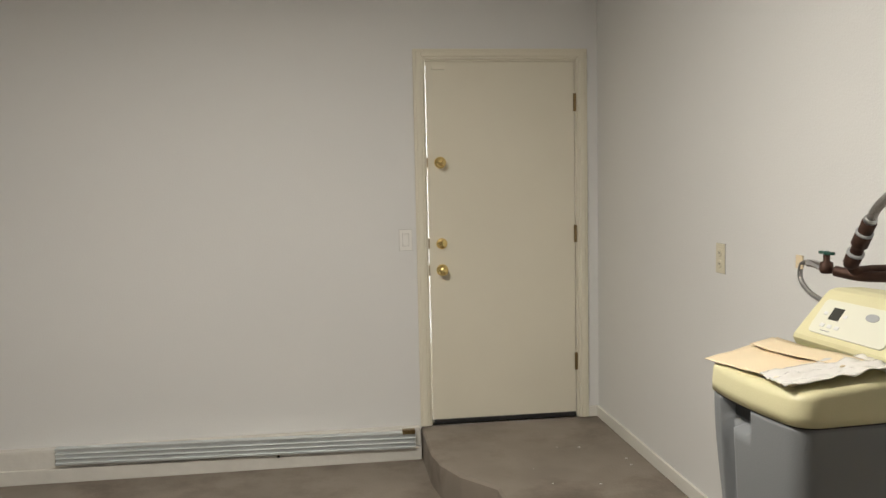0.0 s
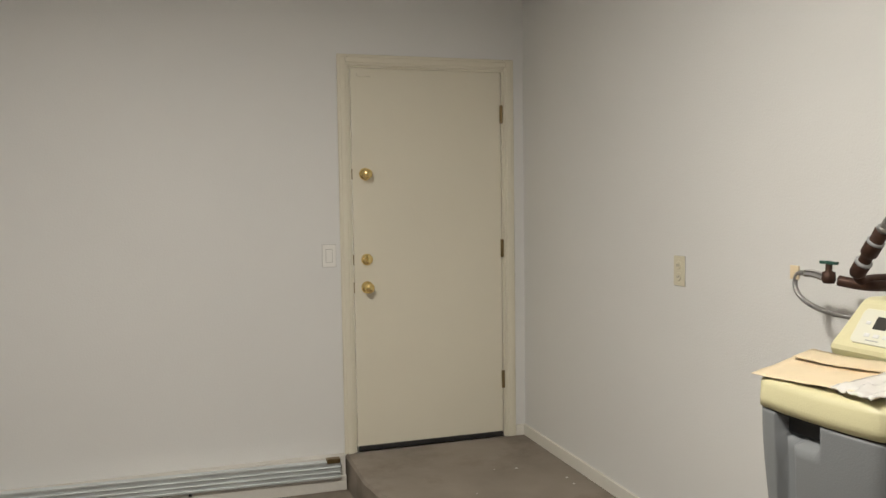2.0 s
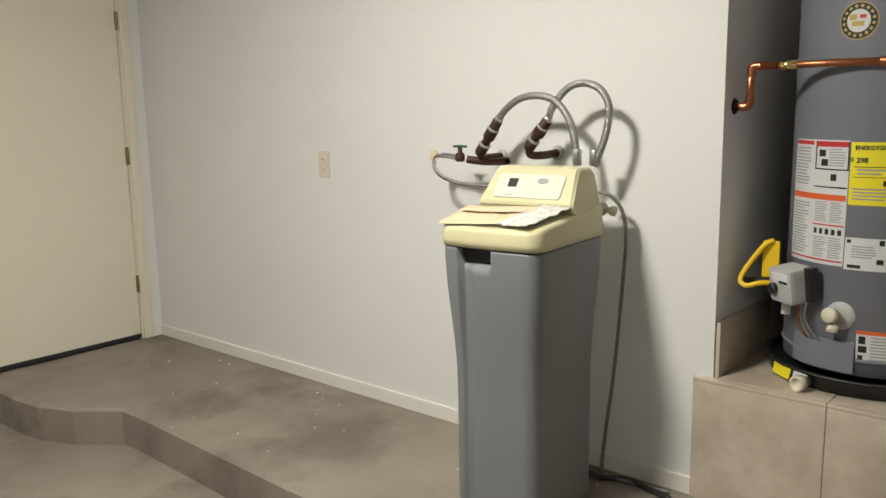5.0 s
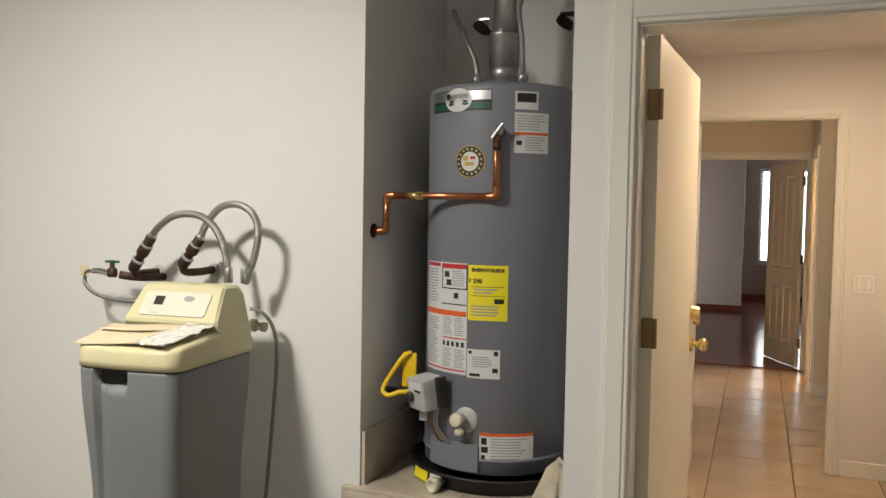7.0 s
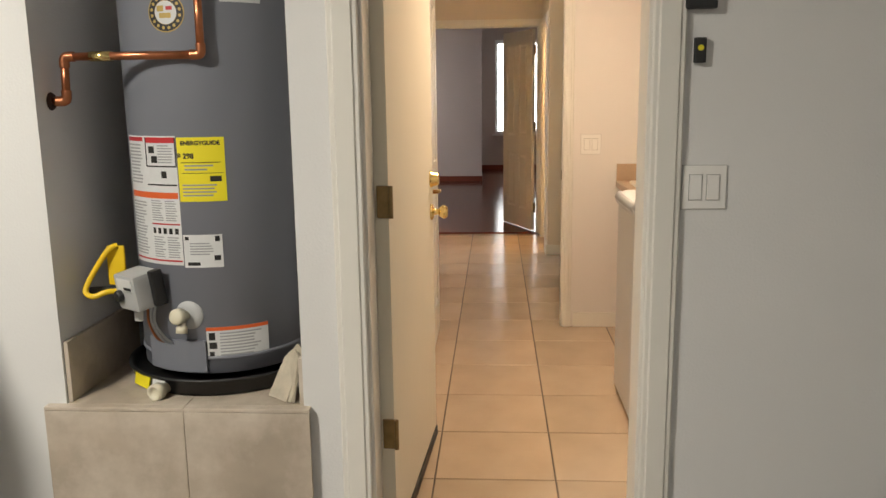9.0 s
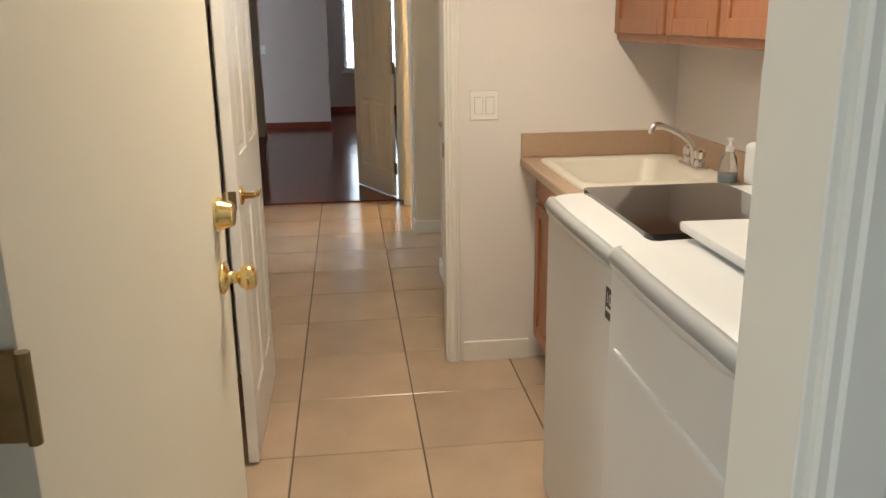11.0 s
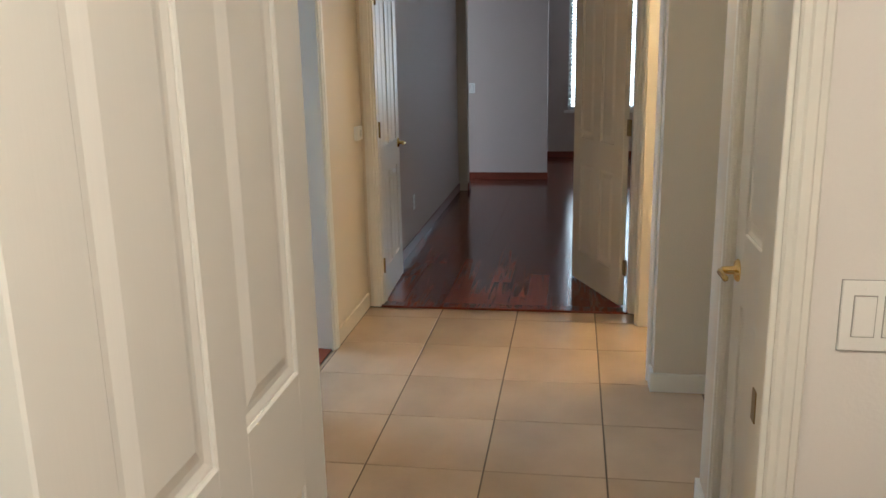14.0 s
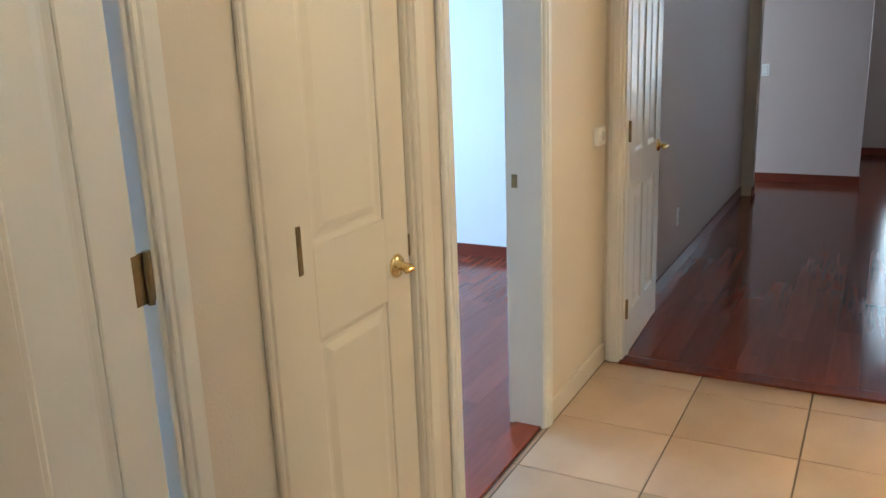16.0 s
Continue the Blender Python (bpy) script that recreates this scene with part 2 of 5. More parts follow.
def tube(points, r, n=12, curved=True, bm=None, steps=8):
    pts = smooth_line(points, steps) if curved else [Vector(p) for p in points]
    b = bmesh.new()
    rings, side = [], None
    for i, p in enumerate(pts):
        d = (pts[min(i + 1, len(pts) - 1)] - pts[max(i - 1, 0)]).normalized()
        side = d.orthogonal().normalized() if side is None else (side - d * side.dot(d)).normalized()
        up = d.cross(side)
        rings.append([b.verts.new(p + r * (side * math.cos(2 * math.pi * k / n) + up * math.sin(2 * math.pi * k / n))) for k in range(n)])
    for p, q in zip(rings, rings[1:]):
        for k in range(n):
            b.faces.new((p[k], p[(k + 1) % n], q[(k + 1) % n], q[k]))
    b.faces.new(rings[0])
    b.faces.new(rings[-1])
    return join(bm, b)


def axis(p, d):
    """A pose at p whose z points along d."""
    return Matrix.Translation(p) @ Vector(d).to_track_quat("Z", "Y").to_matrix().to_4x4()


def rounded(cx, cy, w, d, r, z, n=5):
    pts = []
    for sx, sy, a0 in ((1, 1, 0), (-1, 1, 90), (-1, -1, 180), (1, -1, 270)):
        for k in range(n + 1):
            a = radians(a0 + 90 * k / n)
            pts.append((cx + sx * (w / 2 - r) + r * math.cos(a), cy + sy * (d / 2 - r) + r * math.sin(a), z))
    return pts


def loft(sections, bm=None):
    b = bmesh.new()
    rings = [[b.verts.new(p) for p in s] for s in sections]
    for p, q in zip(rings, rings[1:]):
        n = len(p)
        for k in range(n):
            b.faces.new((p[k], p[(k + 1) % n], q[(k + 1) % n], q[k]))
    b.faces.new(rings[0])
    b.faces.new(rings[-1])
    return join(bm, b)


def wall(name, along, c0, c1, a0, a1, z0, z1, material, holes=()):
    """A wall from c0 to c1 thick, running a0..a1 along 'x' or 'y', with holes (from, to, bottom, top)."""
    b = None
    cuts = sorted({a0, a1, *[h[0] for h in holes], *[h[1] for h in holes]})
    for p, q in zip(cuts, cuts[1:]):
        spans = [(z0, z1)]
        for h in holes:
            if h[0] <= p and h[1] >= q:
                spans = [(z0, h[2]), (h[3], z1)]
        for s0, s1 in spans:
            if s1 - s0 > 0.005:
                lo, hi = ((p, c0, s0), (q, c1, s1)) if along == "x" else ((c0, p, s0), (c1, q, s1))
                b = box(lo, hi, 0, b)
    bmesh.ops.remove_doubles(b, verts=b.verts, dist=0.0005)
    ob = link(name, b, material)
    return tagged(ob, kind="structure")


def setting(name, lo, hi, material, bevel=0.0, label=""):
    return tagged(link(name, box(lo, hi, bevel), material), label, kind="structure")


# ---- structure ----
W = 1.603          # the garage's side wall
NY = 4.611         # the garage's door wall
GZ = -0.05         # low garage floor
SZ = 0.12          # raised slab
setting("garage_floor", (-4.6, -3.0, -0.30), (0.84, NY + 0.14, GZ), CONC)
b = loft([[(0.76, -3.0, z), (W + 0.02, -3.0, z), (W + 0.02, NY + 0.3, z), (0.56, NY + 0.3, z), (0.56, 4.16, z), (0.585, 3.98, z), (0.66, 3.80, z), (0.80, 3.62, z), (0.805, 3.50, z), (0.768, 2.43, z)] for z in (-0.30, SZ - 0.012)] +
         [[(0.772, -3.0, SZ), (W + 0.02, -3.0, SZ), (W + 0.02, NY + 0.3, SZ), (0.572, NY + 0.3, SZ), (0.572, 4.162, SZ), (0.597, 3.985, SZ), (0.67, 3.81, SZ), (0.812, 3.625, SZ), (0.817, 3.50, SZ), (0.780, 2.43, SZ)]])
tagged(link("garage_slab", b, CONC), "raised stained concrete walkway slab", kind="structure")
wall("wall_garage_north", "x", NY, NY + 0.14, -4.6, W, -0.3, 2.78, WALL, [(0.605, 1.492, SZ, 2.178)])
wall("wall_garage_east", "y", W, W + 0.12, -3.0, NY + 0.14, -0.3, 2.78, WALL, [(0.52, 1.229, SZ, 2.7), (-0.452, 0.335, -0.3, 2.075)])
wall("wall_garage_west", "y", -4.74, -4.6, -3.0, NY + 0.14, -0.3, 2.78, WALL)
wall("wall_garage_south", "x", -3.14, -3.0, -4.74, W + 0.12, -0.3, 2.78, WALL)
setting("ceiling_garage", (-4.74, -3.14, 2.78), (W + 0.12, NY + 0.14, 2.90), CEIL)
setting("ground", (-60, -60, -0.5), (90, 90, -0.31), OUTG)
# the heater's alcove
setting("wall_alcove_back", (2.36, 0.40, 0.0), (2.46, 1.35, 2.78), WALL)
setting("wall_alcove_side_1", (W + 0.12, 1.229, 0.0), (2.36, 1.33, 2.78), WALL)
setting("wall_alcove_side_2", (W + 0.12, 0.472, 0.0), (2.36, 0.52, 2.78), WALL)
setting("ceiling_alcove", (W + 0.12, 0.52, 2.70), (2.36, 1.229, 2.78), CEIL)
# laundry
LX0, LX1, LY0, LY1, CH = W + 0.12, 4.333, -1.42, 0.47, 2.46
wall("wall_laundry_south", "x", LY0 - 0.1, LY0, LX0, LX1, -0.1, CH, INNER)
wall("wall_laundry_north", "x", LY1, LY1 + 0.002, LX0, 2.36, -0.1, CH, INNER)
wall("wall_laundry_north_2", "x", LY1, LY1 + 0.1, 2.46, LX1, -0.1, CH, INNER)
setting("ceiling_laundry", (LX0, LY0 - 0.1, CH), (LX1 + 0.08, LY1 + 0.1, CH + 0.1), CEIL)
wall("wall_laundry_east", "y", LX1, LX1 + 0.08, LY0 - 0.1, 1.26, -0.1, CH, INNER, [(-0.455, 0.428, -0.1, 2.085)])
# hall
HX0, HX1 = LX1 + 0.08, 7.75
HY1 = 1.12
wall("wall_hall_north", "x", HY1, HY1 + 0.14, HX0, HX1, -0.1, CH, HALLP, [(4.52, 5.155, -0.1, 2.06), (5.46, 6.04, -0.1, 2.06), (6.24, 6.985, -0.1, 2.075)])
wall("wall_hall_south", "x", -0.665, -0.565, HX0, 5.655, -0.1, CH, HALLP, [(4.525, 5.358, -0.1, 2.06)])
wall("wall_hall_recess", "x", -1.25, -1.15, HX0, 6.612, -0.1, CH, HALLP)
setting("wall_hall_return", (5.555, -1.15, -0.1), (5.655, -0.665, CH), HALLP)
wall("wall_hall_corner", "y", 6.612, 6.70, -1.9, -0.495, -0.1, CH, HALLP)
wall("wall_hall_south_2", "x", -0.595, -0.495, 6.70, HX1, -0.1, CH, HALLP, [(6.76, 7.53, -0.1, 2.06)])
wall("wall_hall_east", "y", HX1, HX1 + 0.11, -4.0, 1.26, -0.1, 2.7, HALLP, [(-0.47, 1.045, -0.1, 2.075)])
setting("ceiling_hall", (HX0, -1.95, CH), (HX1, HY1 + 0.14, CH + 0.1), CEIL)
setting("wall_closet_back", (5.43, 1.40, -0.1), (6.2, 1.44, CH), HALLP)
setting("wall_closet_side_1", (5.43, HY1 + 0.14, -0.1), (5.455, 1.40, CH), HALLP)
setting("wall_closet_side_2", (6.14, HY1 + 0.14, -0.1), (6.2, 1.40, CH), HALLP)
# bathroom beyond the hall's narrow door
setting("wall_bathroom_south", (6.70, -2.0, -0.1), (HX1, -1.9, CH), HALLP)
# living room
wall("wall_living_north", "x", 1.13, 1.22, HX1 + 0.11, 11.95, -0.1, 2.7, LIVINGP)
setting("wall_living_post", (11.95, 1.03, -0.1), (12.10, 1.30, 2.7), HALLP)
setting("wall_living_partition", (12.78, 0.19, -0.1), (12.92, 3.2, 2.7), LIVINGP)
setting("wall_living_north_2", (11.95, 3.2, -0.1), (14.95, 3.3, 2.7), LIVINGP)
wall("wall_living_east", "y", 14.80, 14.95, -4.0, 3.2, -0.1, 2.7, LIVINGP, [(-2.2, -0.03, 0.66, 2.35)])
setting("wall_living_south", (HX1 + 0.11, -4.1, -0.1), (14.95, -4.0, 2.7), LIVINGP)
setting("ceiling_living", (HX1, -4.1, 2.7), (14.95, 3.3, 2.8), CEIL)
# bedroom
BEDP = mat("bedroom_wall_paint", (0.74, 0.76, 0.78), 0.65, bump=0.2, bump_scale=120, spots=0.02)
setting("wall_bedroom_east", (9.23, 1.22, -0.1), (9.33, 4.8, 2.7), BEDP)
wall("wall_bedroom_north", "x", 4.7, 4.8, 4.4, 9.65, -0.1, 2.7, BEDP, [(6.8, 8.4, 0.8, 2.2)])
setting("wall_bedroom_west", (4.3, 1.26, -0.1), (4.4, 4.8, 2.7), BEDP)
setting("ceiling_bedroom", (4.3, 1.26, 2.7), (9.65, 4.8, 2.8), CEIL)
setting("bedroom_partition", (6.2, 1.26, -0.1), (6.235, 1.44, 2.7), BEDP)


# ---- trim ----
def casing(name, along, face, out, o0, o1, z0, top, material, w=0.062, d=0.016):
    """Two uprights and a head round an opening, stepped like moulded casing; out is +1 or -1 along the wall's normal."""
    b = None
    for k, (inset, dep) in enumerate(((0.0, d), (0.014, d + 0.005))):
        e = w - inset * 2
        for lo, hi, zz0, zz1 in ((o0 - w + inset, o0 - inset, z0, top + w - inset), (o1 + inset, o1 + w - inset, z0, top + w - inset), (o0 - inset, o1 + inset, top + inset, top + w - inset)):
            c0, c1 = sorted((face, face + out * dep))
            b = box((lo, c0, zz0), (hi, c1, zz1), 0.004, b, 1) if along == "x" else box((c0, lo, zz0), (c1, hi, zz1), 0.004, b, 1)
    return tagged(link(name, b, material), kind="structure")


def jamb(name, along, c0, c1, o0, o1, z0, top, material, t=0.02):
    b = None
    for lo, hi, s0, s1 in ((o0, o0 + t, z0, top), (o1 - t, o1, z0, top), (o0 + t, o1 - t, top - t, top)):
        b = box((lo, c0, s0), (hi, c1, s1), 0.002, b, 1) if along == "x" else box((c0, lo, s0), (c1, hi, s1), 0.002, b, 1)
    return tagged(link(name, b, material), kind="structure")


casing("trim_side_door", "x", NY, -1, 0.615, 1.482, SZ, 2.168, CREAM, 0.058)
jamb("door_frame_side", "x", NY - 0.004, NY + 0.143, 0.605, 1.492, SZ, 2.178, CREAM)
casing("trim_entry_door", "y", W, -1, -0.442, 0.325, 0.02, 2.062, TRIM, 0.085, 0.018)
jamb("door_frame_entry", "y", W - 0.004, LX0 + 0.004, -0.452, 0.335, -0.05, 2.075, TRIM)
casing("trim_entry_inner", "y", LX0, 1, -0.442, 0.325, 0.0, 2.062, TRIM)
casing("trim_laundry_door", "y", LX1, -1, -0.445, 0.418, 0.0, 2.072, TRIM, 0.05)
casing("trim_laundry_hall", "y", HX0, 1, -0.445, 0.418, 0.0, 2.072, TRIM, 0.05)
jamb("door_frame_laundry", "y", LX1 - 0.004, HX0 + 0.004, -0.455, 0.428, 0.0, 2.085, TRIM)
casing("trim_linen", "x", HY1, -1, 4.53, 5.145, 0.0, 2.05, TRIM, 0.06)
jamb("door_frame_linen", "x", HY1 - 0.004, HY1 + 0.144, 4.52, 5.155, 0.0, 2.06, TRIM)
casing("trim_closet", "x", HY1, -1, 5.47, 6.03, 0.0, 2.05, CLOSET, 0.075)
jamb("door_frame_closet", "x", HY1 - 0.004, HY1 + 0.144, 5.46, 6.04, 0.0, 2.06, CLOSET)
casing("trim_bedroom", "x", HY1, -1, 6.25, 6.975, 0.0, 2.062, TRIM, 0.062)
jamb("door_frame_bedroom", "x", HY1 - 0.004, HY1 + 0.144, 6.24, 6.985, 0.0, 2.075, TRIM)
casing("trim_living_door", "y", HX1, -1, -0.46, 1.035, 0.0, 2.062, TRIM, 0.066)
jamb("door_frame_living", "y", HX1 - 0.004, HX1 + 0.114, -0.47, 1.045, 0.0, 2.075, TRIM)
casing("trim_bathroom", "x", -0.495, 1, 6.77, 7.52, 0.0, 2.05, TRIM, 0.058)
jamb("door_frame_bathroom", "x", -0.599, -0.491, 6.76, 7.53, 0.0, 2.06, TRIM)


def baseboard(name, lo, hi, material=TRIM):
    return setting(name, lo, hi, material, 0.004)


baseboard("baseboard_garage", (W - 0.014, 1.285, SZ), (W, NY, SZ + 0.062))
baseboard("baseboard_garage_corner", (1.54, NY - 0.014, SZ), (W - 0.014, NY, SZ + 0.062))
baseboard("baseboard_laundry", (LX1 - 0.014, -0.80, 0.0), (LX1, -0.509, 0.09))
baseboard("baseboard_hall_corner", (6.598, -1.15, 0.0), (6.612, -0.481, 0.09))
baseboard("baseboard_hall_corner_side", (6.612, -0.495, 0.0), (6.71, -0.481, 0.09))
baseboard("baseboard_hall_south", (5.412, -0.565, 0.0), (5.669, -0.551, 0.09))
baseboard("baseboard_hall_return", (5.655, -1.15, 0.0), (5.669, -0.565, 0.09))
casing("trim_hall_south", "x", -0.565, 1, 4.535, 5.348, 0.0, 2.05, TRIM, 0.06)
jamb("door_frame_hall_south", "x", -0.669, -0.561, 4.525, 5.358, 0.0, 2.06, TRIM, 0.012)
baseboard("baseboard_hall_north", (7.04, HY1 - 0.014, 0.0), (HX1 - 0.021, HY1, 0.09), HALLP)
baseboard("baseboard_hall_north_west", (5.21, HY1 - 0.014, 0.0), (5.39, HY1, 0.09), HALLP)
baseboard("baseboard_living_north", (8.5, 1.118, 0.0), (11.95, 1.13, 0.085), WOODB)
baseboard("baseboard_living_post", (11.935, 1.018, 0.0), (12.112, 1.03, 0.085), WOODB)
baseboard("baseboard_living_partition", (12.768, 0.178, 0.0), (12.78, 3.2, 0.085), WOODB)
baseboard("baseboard_living_partition_end", (12.78, 0.178, 0.0), (12.932, 0.19, 0.085), WOODB)
baseboard("baseboard_living_east", (14.788, -4.0, 0.0), (14.80, 3.2, 0.085), WOODB)
baseboard("baseboard_bedroom", (9.218, 1.22, 0.0), (9.23, 4.7, 0.09), WOODB)
setting("trim_threshold", (HX1 - 0.03, -0.45, 0.0), (HX1 + 0.06, 1.035, 0.014), WOOD, 0.005)
setting("trim_threshold_bedroom", (6.25, HY1 + 0.01, 0.0), (6.975, HY1 + 0.12, 0.010), WOOD, 0.003)
# painted stem curb along the door wall
b = box((-4.6, NY - 0.055, GZ), (0.552, NY, SZ + 0.01), 0.012)
b = box((-4.6, NY - 0.07, GZ), (0.552, NY - 0.055, 0.028), 0.006, b)
tagged(link("trim_curb", b, CURB), "white painted concrete curb along wall", kind="structure")


# ---- doors ----
def turn(profile, p, d, material, parent, name, label=""):
    return part(name, lathe(profile, 24, None, axis(p, d)), material, parent, label, True)


def knob(parent, p, d, material=BRASS):
    k = turn([(0.033, 0), (0.033, 0.004), (0.026, 0.010), (0.013, 0.014), (0.011, 0.03), (0.019, 0.036), (0.027, 0.048), (0.026, 0.058), (0.019, 0.066), (0, 0.068)], p, d, material, parent, "knob", "polished brass knob")
    return k


def deadbolt(parent, p, d):
    turn([(0.031, 0), (0.031, 0.006), (0.027, 0.016), (0.022, 0.019), (0, 0.019)], p, d, BRASS, parent, "deadbolt", "brass deadbolt rose")
    q = Vector(p) + Vector(d) * 0.024
    part("thumb_turn", box(q - Vector((0.006, 0.006, 0.013)), q + Vector((0.006, 0.006, 0.013)), 0.003), BRASS, parent)


def lever(parent, p, d, way):
    """A lever handle at p, out along d, pointing along way."""
    p, d, way = Vector(p), Vector(d), Vector(way)
    turn([(0.032, 0), (0.032, 0.004), (0.026, 0.010), (0.012, 0.013), (0.010, 0.045), (0, 0.046)], p, d, BRASS, parent, "rose")
    part("lever", tube([p + d * 0.042, p + d * 0.052 + way * 0.02, p + d * 0.05 + way * 0.06, p + d * 0.048 + way * 0.082 + Vector((0, 0, -0.002))], 0.0085, 10), BRASS, parent, "polished brass lever", True)


def hinge(parent, p, size=(0.012, 0.012, 0.09), knuckle=(0, 0)):
    b = box([p[i] - size[i] / 2 for i in range(3)], [p[i] + size[i] / 2 for i in range(3)], 0.002, None, 1)
    b = lathe([(0.007, -0.047), (0.007, 0.047)], 10, b, Matrix.Translation((p[0] + knuckle[0], p[1] + knuckle[1], p[2])))
    part("hinge", b, BRONZE, parent, "dull brass butt hinge")


def panel_leaf(parent, width, height, thick, material, z0=0.012, cols=2, rows=((0.22, 0.80), (0.97, 1.90)), stile=0.115, mid=0.10):
    """A moulded panel door: x 0..width from the hinge, y 0..thick."""
    pw = (width - 2 * stile - (cols - 1) * mid) / cols
    spans = [(stile + c * (pw + mid), stile + c * (pw + mid) + pw) for c in range(cols)]
    b = box((0.004, 0.012, z0 + 0.004), (width - 0.004, thick - 0.012, height - 0.004))
    xs = [0] + [v for s in spans for v in s] + [width]
    for i in range(0, len(xs), 2):
        b = box((xs[i], 0, z0), (xs[i + 1], thick, height), 0.003, b, 1)
    zs = [z0] + [v for r in rows for v in r] + [height]
    for s in spans:
        for i in range(0, len(zs), 2):
            b = box((s[0] - 0.004, 0, zs[i]), (s[1] + 0.004, thick, zs[i + 1]), 0.003, b, 1)
    part("slab", b, material, parent)
    for s in spans:
        for r in rows:
            pb = None
            for y0, y1 in ((0.010, 0.0025), (thick - 0.010, thick - 0.0025)):
                secs = []
                for inset, f in ((-0.006, -0.55), (-0.006, 0.55), (0.004, 0.45), (0.014, 0.0), (0.024, 0.05), (0.046, 1.0)):
                    y = y0 + (y1 - y0) * f
                    secs.append([(s[0] + inset, y, r[0] + inset), (s[1] - inset, y, r[0] + inset), (s[1] - inset, y, r[1] - inset), (s[0] + inset, y, r[1] - inset)])
                pb = loft(secs, pb)
            part("panel", pb, material, parent)


# side door of the garage, closed, with a slit of daylight at the latch side
d = thing("door_1", "closed flat cream-painted exterior door with brass locks", "door")
d["kind"] = "structure"
part("slab", box((0.631, NY + 0.004, SZ + 0.03), (1.468, NY + 0.046, 2.1575), 0.002), CREAM, d)
part("door_sweep", box((0.636, NY - 0.002, SZ + 0.006), (1.468, NY + 0.03, SZ + 0.032), 0.004), BLACK, d, "black rubber door sweep")
for z, f in ((1.606, knob), (1.006, knob)):
    f(d, (0.700, NY + 0.004, z), (0, -1, 0))
deadbolt(d, (0.700, NY + 0.004, 1.155), (0, -1, 0))
for z in (1.93, 1.19, 0.45):
    hinge(d, (1.470, NY - 0.002, z), (0.016, 0.012, 0.10), (0.0, -0.006))
for z in (1.606, 1.155, 1.006):
    part("strike_plate", box((0.622, NY + 0.001, z - 0.028), (0.631, NY + 0.012, z + 0.028), 0.001, None, 1), BRONZE, d)
part("contact_sensor", box((0.66, NY - 0.006, 2.115), (0.735, NY + 0.006, 2.135), 0.003), CREAM, d, "small cream alarm contact")

# entry door from garage to laundry, standing open into the laundry
d = thing("door_2", "open cream-painted entry door with brass knobs", "door", pose(1.735, 0.318, 0, 0, 0, -3.8))
d["kind"] = "structure"
part("slab", box((0, -0.044, 0.05), (0.90, 0, 2.055), 0.003), CREAM, d)
part("door_sweep", box((0.0, -0.05, 0.02), (0.90, 0.006, 0.062), 0.006), BLACK, d, "black rubber door sweep")
knob(d, (0.842, -0.044, 0.974), (0, -1, 0))
knob(d, (0.842, 0.0, 0.974), (0, 1, 0))
turn([(0.033, 0), (0.033, 0.004), (0.029, 0.010), (0.024, 0.030), (0.022, 0.033), (0, 0.033)], (0.842, -0.044, 1.103), (0, -1, 0), BRASS, d, "deadbolt", "brass deadbolt cylinder")
part("latch_plate", box((0.8995, -0.034, 0.927), (0.902, -0.010, 0.997), 0.0005, None, 1), BRASS, d)
for z in (1.84, 1.125, 0.41):
    hinge(d, (-0.006, -0.028, z), (0.008, 0.036, 0.095), (-0.004, -0.024))

# panel door between laundry and hall, open against the laundry's wall
d = thing("door_3", "open white moulded panel door with brass lever", "door", pose(4.288, 0.346, 0, 0, 0, 180.3))
d["kind"] = "structure"
panel_leaf(d, 0.748, 2.04, 0.036, DOORW, rows=((0.22, 0.85), (1.05, 1.90)))
lever(d, (0.688, 0.036, 0.93), (0, 1, 0), (-1, 0, 0))
lever(d, (0.688, 0.0, 0.93), (0, -1, 0), (-1, 0, 0))
part("latch_plate", box((0.7472, 0.006, 0.895), (0.7505, 0.030, 0.955), 0.0005, None, 1), BRONZE, d)
part("strike_plate", box((4.372, -0.4352, 0.905), (4.398, -0.4325, 0.963), 0.0005, None, 1), BRONZE, bpy.data.objects["door_frame_laundry"])
part("strike_plate", box((6.962, 1.215, 0.965), (6.9652, 1.238, 1.015), 0.0005, None, 1), BRONZE, bpy.data.objects["door_frame_bedroom"])

# closed panel door in the hall's south wall
d = thing("door_4", "closed white moulded panel door with brass lever", "door", pose(4.540, -0.609, 0))
d["kind"] = "structure"
panel_leaf(d, 0.803, 2.04, 0.036, DOORW, rows=((0.22, 0.85), (1.05, 1.90)))
lever(d, (0.745, 0.036, 0.935), (0, 1, 0), (-1, 0, 0))

# narrow door left ajar, daylight in its hinge gap
d = thing("door_8", "white moulded panel door standing slightly ajar", "door", pose(5.098, HY1 + 0.030, 0, 0, 0, 189))
d["kind"] = "structure"
panel_leaf(d, 0.56, 2.035, 0.036, DOORW, cols=1, rows=((0.22, 1.90),), stile=0.105)
for z in (1.84, 1.147, 0.25):
    hinge(d, (-0.014, 0.034, z), (0.066, 0.006, 0.09), (0.0, 0.006))

# closet door, closed
d = thing("door_5", "closed narrow cream panel closet door with brass knob", "door", pose(5.483, HY1 + 0.012, 0))
d["kind"] = "structure"
panel_leaf(d, 0.535, 2.035, 0.036, CLOSET, cols=1, rows=((0.22, 0.86), (1.08, 1.90)), stile=0.12)
lever(d, (0.465, 0.0, 0.945), (0, -1, 0), (-0.4, 0, 0))
part("flush_pull", box((0.060, -0.003, 1.028), (0.075, 0.004, 1.138), 0.002), BRONZE, d, "dark recessed finger pull")
part("latch_plate", box((0.530, -0.002, 0.955), (0.538, 0.004, 1.015), 0.001, None, 1), BRONZE, d)

